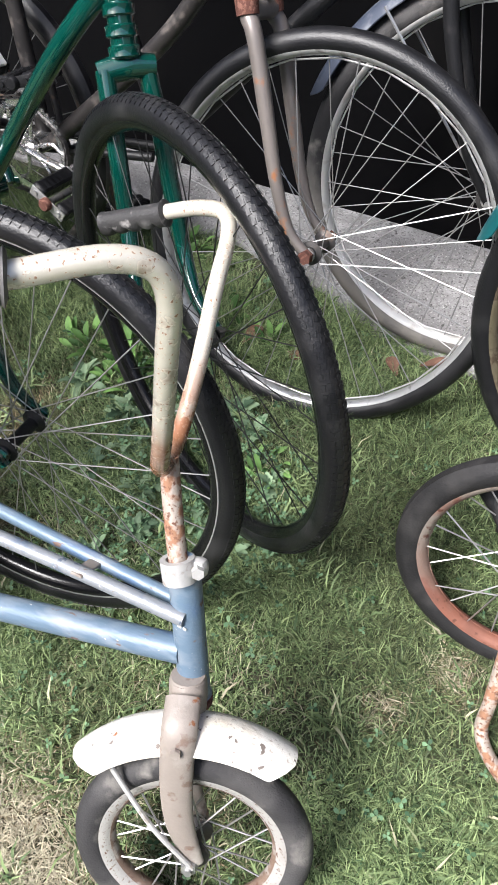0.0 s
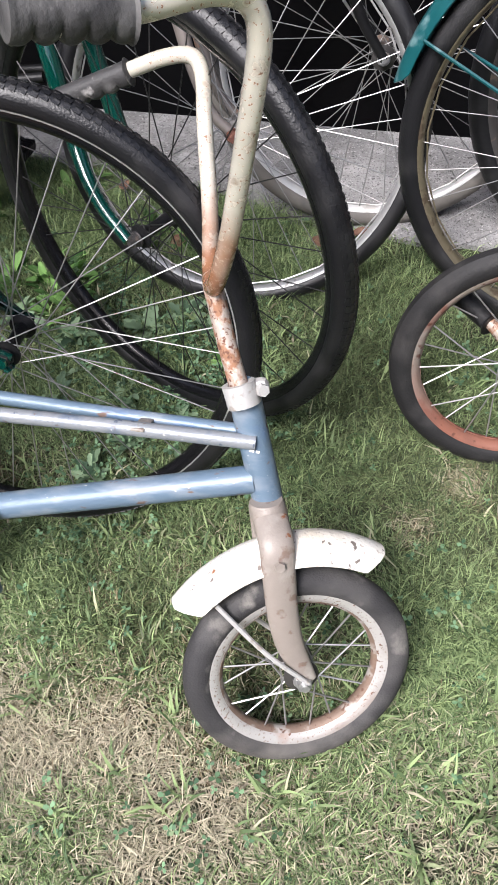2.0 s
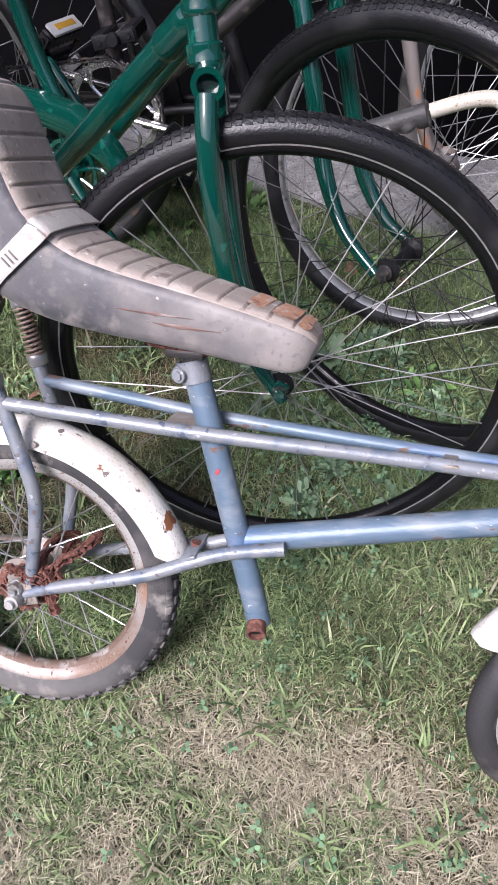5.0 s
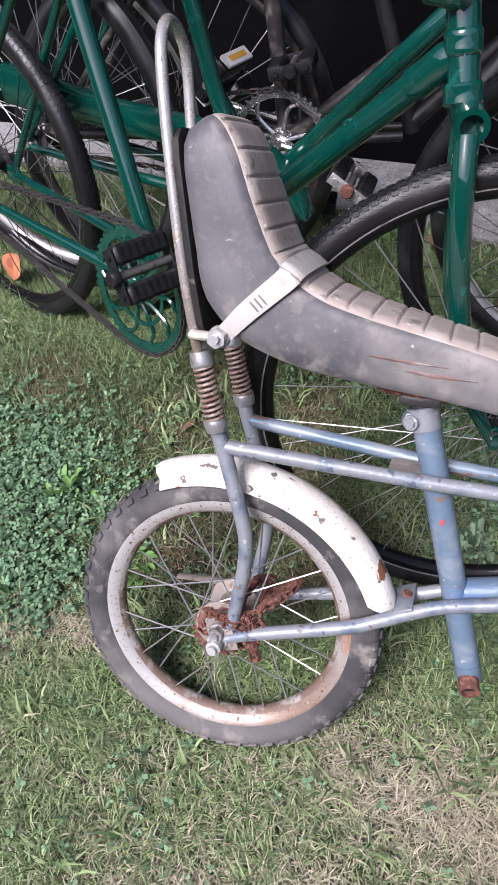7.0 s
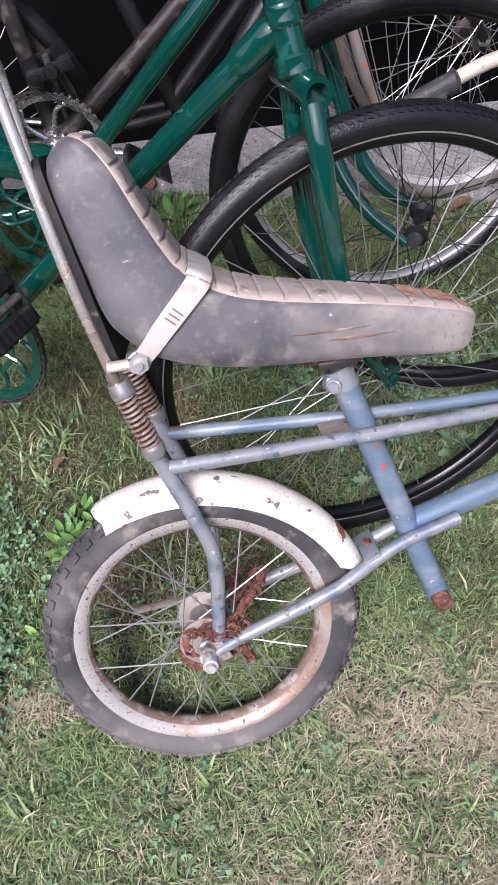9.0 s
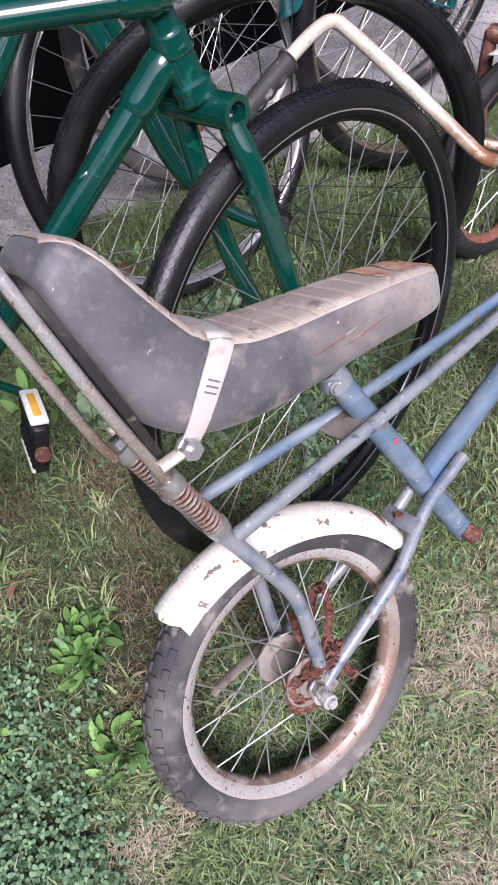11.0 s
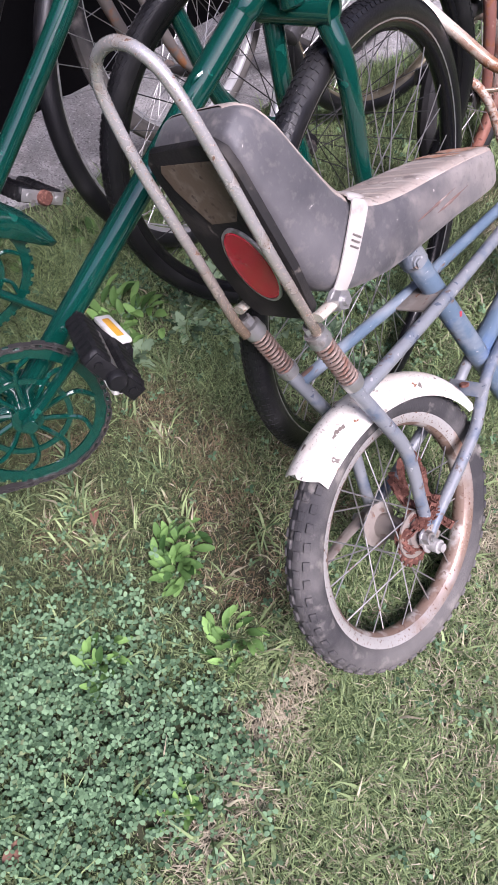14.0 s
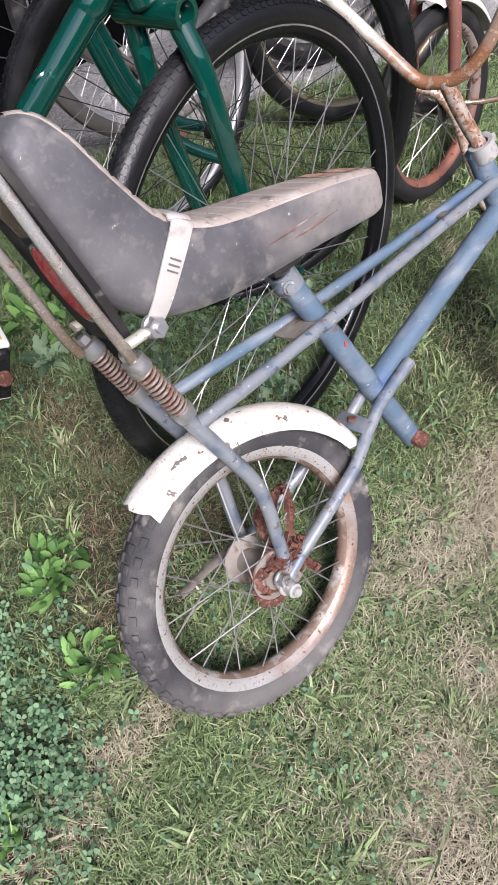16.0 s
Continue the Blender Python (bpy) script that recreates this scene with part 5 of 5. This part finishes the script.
# ---- lawn ----
def strips(name, mat, label, roots, heads, lens, widths, bends, dry, flat=0.0):
    """Bent blades as one mesh: each a tapered strip with a mid fold and a tip."""
    n = len(roots)
    side = np.stack([-np.sin(heads), np.cos(heads), np.zeros(n)], 1)
    out = np.stack([np.cos(heads), np.sin(heads), np.zeros(n)], 1)
    verts = np.zeros((n, 5, 3))
    up = np.array([0, 0, 1.0])
    b1, b2 = bends * 0.5 + flat, np.minimum(bends * 1.3 + flat, 1.75)
    mid = roots + up * (lens * 0.55 * np.cos(b1))[:, None] + out * (lens * 0.55 * np.sin(b1))[:, None]
    tip = mid + up * (lens * 0.45 * np.cos(b2))[:, None] + out * (lens * 0.45 * np.sin(b2))[:, None]
    verts[:, 0], verts[:, 1] = roots - side * widths[:, None], roots + side * widths[:, None]
    verts[:, 2], verts[:, 3] = mid + side * (widths * 0.8)[:, None], mid - side * (widths * 0.8)[:, None]
    verts[:, 4] = tip
    base = np.arange(n)[:, None] * 5
    loops = (base + np.array([0, 1, 2, 3, 3, 2, 4])).ravel()
    starts = (np.arange(n)[:, None] * 7 + np.array([0, 4])).ravel()
    me = bpy.data.meshes.new(name)
    me.vertices.add(n * 5)
    me.vertices.foreach_set("co", verts.ravel())
    me.loops.add(n * 7)
    me.loops.foreach_set("vertex_index", loops.astype(np.int32))
    me.polygons.add(n * 2)
    me.polygons.foreach_set("loop_start", starts.astype(np.int32))
    me.update(calc_edges=True)
    at = me.attributes.new("dry", "FLOAT", "POINT")
    at.data.foreach_set("value", np.repeat(dry, 5).astype(np.float32))
    me.materials.append(mat)
    ob = new(name, me)
    return tagged(ob, label, "grass", kind="stuff")


rng = np.random.default_rng(7)


def field(x, y, scale, seed):
    """Smooth noise over the lawn, about -1 to 1, sampled on a grid."""
    gx_, gy_ = np.linspace(-1.4, 1.6, 121), np.linspace(-0.9, 1.3, 89)
    grid = np.array([[noise.noise((a * scale, b * scale, seed)) for a in gx_] for b in gy_])
    u, v = np.clip((x + 1.4) / 3.0 * 120, 0, 119.99), np.clip((y + 0.9) / 2.2 * 88, 0, 87.99)
    i, j = u.astype(int), v.astype(int)
    fu, fv = u - i, v - j
    return (grid[j, i] * (1 - fu) + grid[j, i + 1] * fu) * (1 - fv) + (grid[j + 1, i] * (1 - fu) + grid[j + 1, i + 1] * fu) * fv


STRAW = [(-0.21, 0.05, 0.03), (-0.26, 0.045, 0.03), (-0.3, 0.05, 0.035), (-0.38, 0.03, 0.04), (-0.45, 0.02, 0.045), (0.17, -0.03, 0.05), (0.23, -0.06, 0.05), (0.3, -0.05, 0.06), (0.37, -0.08, 0.06), (0.448, -0.0312, 0.06), (0.519, -0.0464, 0.05), (0.613, -0.0903, 0.05),
         (0.536, -0.146, 0.05), (0.813, 0.354, 0.03), (0.877, 0.449, 0.04), (0.16, -0.22, 0.05), (0.03, -0.26, 0.06), (-0.05, -0.33, 0.08), (0.3, -0.3, 0.06), (0.616, -0.29, 0.06)]
# brown withered patches that also darken the ground the bicycles shade
WITHERED_SHADED = [(-0.03, 0.53, 0.08), (-0.11, 0.34, 0.08), (-0.27, 0.47, 0.09), (-0.01, 0.42, 0.06), (-0.55, 0.5, 0.09), (-0.16, 0.22, 0.06), (0.1, 0.3, 0.06), (-0.2, 0.6, 0.08), (0.05, 0.22, 0.05)]
CLOVER = [(-0.46, 0.27, 0.13), (-0.42, 0.14, 0.10), (-0.57, 0.19, 0.12), (-0.49, 0.36, 0.06), (-0.7, 0.3, 0.14)]
SPARSE = [(0.33, 0.42, 0.06), (0.373, 0.645, 0.09), (0.36, 0.50, 0.09), (0.24, 0.62, 0.09), (0.50, 0.52, 0.09), (0.16, 0.78, 0.09), (0.30, 0.30, 0.07)]


# spots where shade round the bicycles is put into the grass colour
SHADED = [(0.85, 0.45, 0.20), (0.62, 0.10, 0.12), (0.45, 0.12, 0.12), (-0.30, 0.42, 0.22), (-0.45, 0.25, 0.18), (-0.20, 0.30, 0.14), (0.68, 0.62, 0.20)]


def bumps(x, y, spots):
    out = np.zeros(len(x))
    for a, b, r in spots:
        out = np.maximum(out, np.exp(-((x - a) ** 2 + (y - b) ** 2) / (r * r)))
    return out


def lawn_points(n):
    x, y = rng.uniform(-1.25, 1.45, n), rng.uniform(-0.75, 1.16, n)
    keep = y < 1.118 - 0.20 * (x - 0.1) + rng.normal(0, 0.015, n)
    return x[keep], y[keep]


gx, gy = lawn_points(760000)
thin = field(gx, gy, 5.0, 3.3) + 0.6 * field(gx, gy, 17.0, 8.1)
straw = bumps(gx, gy, STRAW)
brown = bumps(gx, gy, WITHERED_SHADED)
lush = bumps(gx, gy, CLOVER)
keep = rng.uniform(0, 1, len(gx)) < np.clip(0.95 + 0.6 * thin - 0.10 * straw - 0.35 * lush - 0.12 * brown - 0.10 * np.clip((gy - 0.12) / 0.2, 0, 1), 0.25, 1)
gx, gy, thin, straw, lush, brown = gx[keep], gy[keep], thin[keep], straw[keep], lush[keep], brown[keep]
n = len(gx)
# besides straw, broad terms paint uneven light: paler near right, darker left
dryness = 0.18 + 0.85 * straw + 0.45 * brown - 0.25 * lush - 0.30 * thin + 0.22 * np.clip((0.12 - gy) / 0.4, 0, 1) - 0.12 * np.clip((gy - 0.25) / 0.25, 0, 1) - 0.12 * np.clip((-0.05 - gx) / 0.2, 0, 1) + 0.14 * np.clip((gx - 0.1) / 0.3, 0, 1) * np.clip((0.1 - gy) / 0.15, 0, 1) - 0.12 * np.clip((gx - 0.5) / 0.2, 0, 1) * np.clip((gy - 0.1) / 0.15, 0, 1)
dry = np.clip((dryness - rng.uniform(0, 1, n)) * 6, 0, 1) * rng.uniform(0.7, 1.0, n)
tall = np.clip(1 + 0.5 * thin, 0.6, 1.6) * (1 + 0.55 * np.clip((gy - 0.6) / 0.3, 0, 1)) * (1 - 0.3 * straw)
turned, long_, wide_, bent = rng.uniform(0, 2 * np.pi, n), rng.uniform(0.014, 0.046, n) * tall * (1 - 0.30 * np.clip(brown + lush, 0, 1)), rng.uniform(0.0005, 0.00125, n) * (1 - 0.25 * straw) * (1 - 0.10 * np.clip((gy - 0.1) / 0.2, 0, 1)), rng.uniform(0.6, 2.1, n)
roots = np.stack([gx, gy, SOIL - 0.002 + lie(gx)], 1)
shaded = bumps(gx, gy, SHADED)
# blades of the darker material: withered ones, plus painted shade
dead = rng.uniform(0, 1, n) < np.clip(1.1 * brown + 0.72 * shaded + 0.12 * np.clip((gy - 0.12) / 0.2, 0, 1), 0, 0.8)
for name, mat, label, sel in (("grass", M_grass, "short worn lawn grass, green with dry straw patches", ~dead), ("withered_grass", M_dryshadegrass, "thin brown withered grass, partly coloured dark for shade between the bicycles", dead)):
    strips(name, mat, label, roots[sel], turned[sel], long_[sel], wide_[sel], bent[sel], dry[sel] if mat == M_grass else np.clip(dry[sel] + 0.45 * brown[sel] - 0.2 * shaded[sel], 0, 1))
# fine pale thatch lying flat in the straw patches
hx, hy = lawn_points(420000)
keep = rng.uniform(0, 1, len(hx)) < 0.55 * bumps(hx, hy, STRAW) ** 1.3
hx, hy = hx[keep], hy[keep]
n = len(hx)
strips("straw_thatch", M_grass, "fine bleached straw lying flat in bare patches", np.stack([hx, hy, SOIL + lie(hx) + rng.uniform(0, 0.012, n)], 1), rng.uniform(0, 2 * np.pi, n), rng.uniform(0.012, 0.034, n), rng.uniform(0.0004, 0.0009, n), rng.uniform(0.0, 0.5, n), rng.uniform(0.75, 1.0, n), 1.25)
# the rest of the yard, coarser
ox, oy = rng.uniform(-4.28, 4.28, 150000), rng.uniform(-4.28, 1.2, 150000)
keep = ((ox < -1.2) | (ox > 1.4) | (oy < -0.7)) & (oy < np.clip(1.135 - 0.20 * (ox - 0.1), 0.8, 1.22) - 0.02)
ox, oy = ox[keep], oy[keep]
n = len(ox)
strips("grass_beyond", M_grass, "rough lawn over the rest of the yard", np.stack([ox, oy, SOIL - 0.002 + lie(ox)], 1), rng.uniform(0, 2 * np.pi, n), rng.uniform(0.03, 0.07, n), rng.uniform(0.0025, 0.0055, n), rng.uniform(0.7, 1.9, n), np.clip((0.22 - rng.uniform(0, 1, n)) * 6, 0, 1))

# longer single blades in tufts
tx, ty = lawn_points(700)
tx[:14], ty[:14] = -0.27 + rng.normal(0, 0.03, 14), 0.48 + rng.normal(0, 0.04, 14)
tufts = rng.integers(5, 14, len(tx))
bx, by = np.repeat(tx, tufts), np.repeat(ty, tufts)
n = len(bx)
bx, by = bx + rng.normal(0, 0.008, n), by + rng.normal(0, 0.008, n)
strips("grass_tufts", M_grass, "coarser tufts of long grass blades", np.stack([bx, by, SOIL + lie(bx)], 1), rng.uniform(0, 2 * np.pi, n), rng.uniform(0.03, 0.070, n), rng.uniform(0.0013, 0.0026, n), rng.uniform(0.7, 1.7, n), np.clip((0.15 - rng.uniform(0, 1, n)) * 6, 0, 1))

# clover: three round leaflets on a thin stalk
cx, cy = lawn_points(170000)
want = np.clip(bumps(cx, cy, CLOVER) + 0.22 * bumps(cx, cy, SPARSE) + 0.006 + 0.022 * (field(cx, cy, 7.0, 5.5) > 0.15), 0, 0.9)
keep = rng.uniform(0, 1, len(cx)) < want
cx, cy = cx[keep], cy[keep]
n = len(cx)
top = np.stack([cx, cy, SOIL + lie(cx) + rng.uniform(0.012, 0.030, n)], 1)
turn = rng.uniform(0, 2 * np.pi, n)
size = rng.uniform(0.0026, 0.0052, n)
tilt = rng.normal(0, 0.35, (n, 2))
verts, faces, count = [], [], 0
leaf = np.array([(0.0, 0.0), (0.55, 0.50), (1.25, 0.62), (1.75, 0.30), (1.62, 0.0), (1.75, -0.30), (1.25, -0.62), (0.55, -0.50)])
allv = np.zeros((n, 3, 8, 3))
for k_ in range(3):
    a = turn + 2 * np.pi * k_ / 3
    c, s = np.cos(a)[:, None], np.sin(a)[:, None]
    lx, ly = leaf[:, 0][None] * size[:, None], leaf[:, 1][None] * size[:, None]
    x, y = lx * c - ly * s, lx * s + ly * c
    z = tilt[:, :1] * x + tilt[:, 1:] * y + 0.12 * lx - 0.25 * np.abs(ly)
    allv[:, k_] = np.stack([x + top[:, :1], y + top[:, 1:2], z + top[:, 2:]], 2)
me = bpy.data.meshes.new("clover")
total = n * 3
me.vertices.add(total * 8)
me.vertices.foreach_set("co", allv.ravel())
me.loops.add(total * 8)
me.loops.foreach_set("vertex_index", np.arange(total * 8, dtype=np.int32))
me.polygons.add(total)
me.polygons.foreach_set("loop_start", (np.arange(total) * 8).astype(np.int32))
me.update(calc_edges=True)
at = me.attributes.new("dry", "FLOAT", "POINT")
at.data.foreach_set("value", np.repeat(np.clip((0.06 - rng.uniform(0, 1, total)) * 9, 0, 0.6), 8).astype(np.float32))
me.materials.append(M_clover)
tagged(new("clover", me), "low clover leaves spreading through the lawn", "clover", kind="stuff")


def leaf_mesh(name, length, width, lobes, mat, curl=0.25):
    """One leaf lying along x: a ribbed blade, wavy or lobed at its edge."""
    bm = bmesh.new()
    cols = []
    steps = 14 if lobes else 8
    for i in range(steps + 1):
        t = i / steps
        w = width * (math.sin(math.pi * min(0.98, 0.06 + 0.9 * t)) ** 0.8 if lobes else 0.10 + 0.90 * math.sin(math.pi * min(0.97, 0.02 + 0.95 * t ** 1.55)) ** 0.75)
        if lobes:
            w *= 0.35 + 0.65 * abs(math.sin(math.pi * lobes * t)) ** 0.7
        x, z = length * t, length * (0.55 * t - curl * 2.2 * t * t)
        cols.append([bm.verts.new((x, w * v, z + 0.25 * abs(v) * w)) for v in (-1, -0.5, 0, 0.5, 1)])
    for a, b in zip(cols, cols[1:]):
        for j in range(4):
            bm.faces.new((a[j], b[j], b[j + 1], a[j + 1]))
    me_ = bpy.data.meshes.new(name)
    bm.to_mesh(me_)
    bm.free()
    for p in me_.polygons:
        p.use_smooth = True
    me_.materials.append(mat)
    return me_


M_pale = leaf_material("pale_lobed_leaf", (0.17, 0.25, 0.14), (0.3, 0.3, 0.2), True)
LEAVES = {"broad": leaf_mesh("leaf", 0.056, 0.0085, 0, M_weed), "lobed": leaf_mesh("leaf", 0.085, 0.020, 4, M_pale, 0.22), "small": leaf_mesh("leaf", 0.030, 0.010, 0, M_weed)}
WEEDS = [(0.07, 0.77, 1.3, 18, "broad"), (0.11, 0.72, 1.2, 16, "broad"), (-0.209, 0.31, 0.88, 34, "broad"), (-0.180, 0.335, 0.8, 24, "broad"), (-0.237, 0.165, 0.8, 22, "broad"), (-0.392, 0.278, 0.8, 20, "broad"), (-0.445, 0.068, 0.75, 12, "broad"), (-0.02, 0.75, 1.1, 12, "broad"),
         (0.314, 0.922, 0.9, 10, "broad"), (0.463, 0.641, 0.8, 9, "broad"), (0.02, 1.06, 1.3, 13, "broad"), (0.347, 0.724, 0.52, 18, "lobed"), (0.28, 0.679, 0.59, 16, "lobed"), (0.15, 0.63, 0.55, 16, "lobed"), (0.2, 0.57, 0.49, 14, "lobed"),
         (0.03, 0.66, 0.59, 16, "lobed"), (0.719, 0.493, 0.7, 5, "small"), (0.33, 0.42, 0.45, 14, "lobed"), (0.2, 0.95, 1.0, 10, "broad"), (-0.12, 0.95, 1.0, 10, "broad"), (0.403, 0.487, 0.39, 14, "lobed"), (-0.33, 0.17, 0.5, 6, "small")]
WEEDS += [(random.uniform(0.16, 0.52), random.uniform(0.34, 0.72), random.uniform(0.36, 0.55), random.randint(9, 15), random.choice(("lobed", "lobed", "small"))) for _ in range(16)]
for x, y, s, count, kind_ in WEEDS:
    s, count = (0.82 * s, int(1.4 * count)) if kind_ == "broad" else (s, count)
    base = pose(x, y, SOIL + 0.004 + lie(x))
    plant = thing("weed", base, "pale weed with deeply lobed leaves in the grass" if kind_ == "lobed" else "broad-leaved green weed growing in the lawn", "weed", "weeds in the lawn")
    for i in range(count):
        size_ = s * random.uniform(0.6, 1.15)
        lift = random.uniform(-70, -12) if kind_ == "broad" else random.uniform(-40, 0)
        spread = random.uniform(0, 0.055 if kind_ == "broad" else 0.015) * s
        turn_ = 360 * i * 0.382 + random.uniform(-25, 25)
        q = base @ pose(spread * math.cos(radians(turn_ + 60)), spread * math.sin(radians(turn_ + 60)), 0.004 * random.random(), 0, 0, turn_) @ pose(0, 0, 0, random.uniform(-30, 30), lift, 0) @ Matrix.Diagonal((size_, size_, size_, 1))
        part("leaf", LEAVES[kind_], None, plant, "", q)

# fallen leaves
LEAVES["dead"] = leaf_mesh("dead_leaf", 0.055, 0.016, 0, M_deadleaf, 0.1)
for x, y, z, turn_, s in ((0.608, 0.975, -0.004, 20, 1.0), (0.578, 0.936, -0.008, 130, 0.8), (0.633, 0.943, -0.012, 250, 0.7), (0.267, 0.879, -0.010, 70, 1.0), (-0.602, 0.19, -0.015, 200, 0.7), (0.1, 1.09, 0.0, 300, 0.8), (0.356, 0.895, -0.012, 10, 0.7), (-0.25, 0.45, -0.014, 40, 0.5)):
    ob = part("dead_leaf", LEAVES["dead"], None, None, "dry red-brown fallen leaf on the grass", pose(x, y, z + lie(x), random.uniform(-20, 20), 10, turn_) @ Matrix.Diagonal((s, s, s, 1)))
    tagged(ob, "", "leaf", "fallen leaves")
ob = part("dead_leaf", leaf_mesh("dead_leaf", 0.082, 0.028, 0, M_orangeleaf, 0.2), None, None, "orange dead leaf caught in the spokes", pose(-0.770, 0.760, 0.022, 60, -55, 10))
tagged(ob, "", "leaf", "fallen leaves")
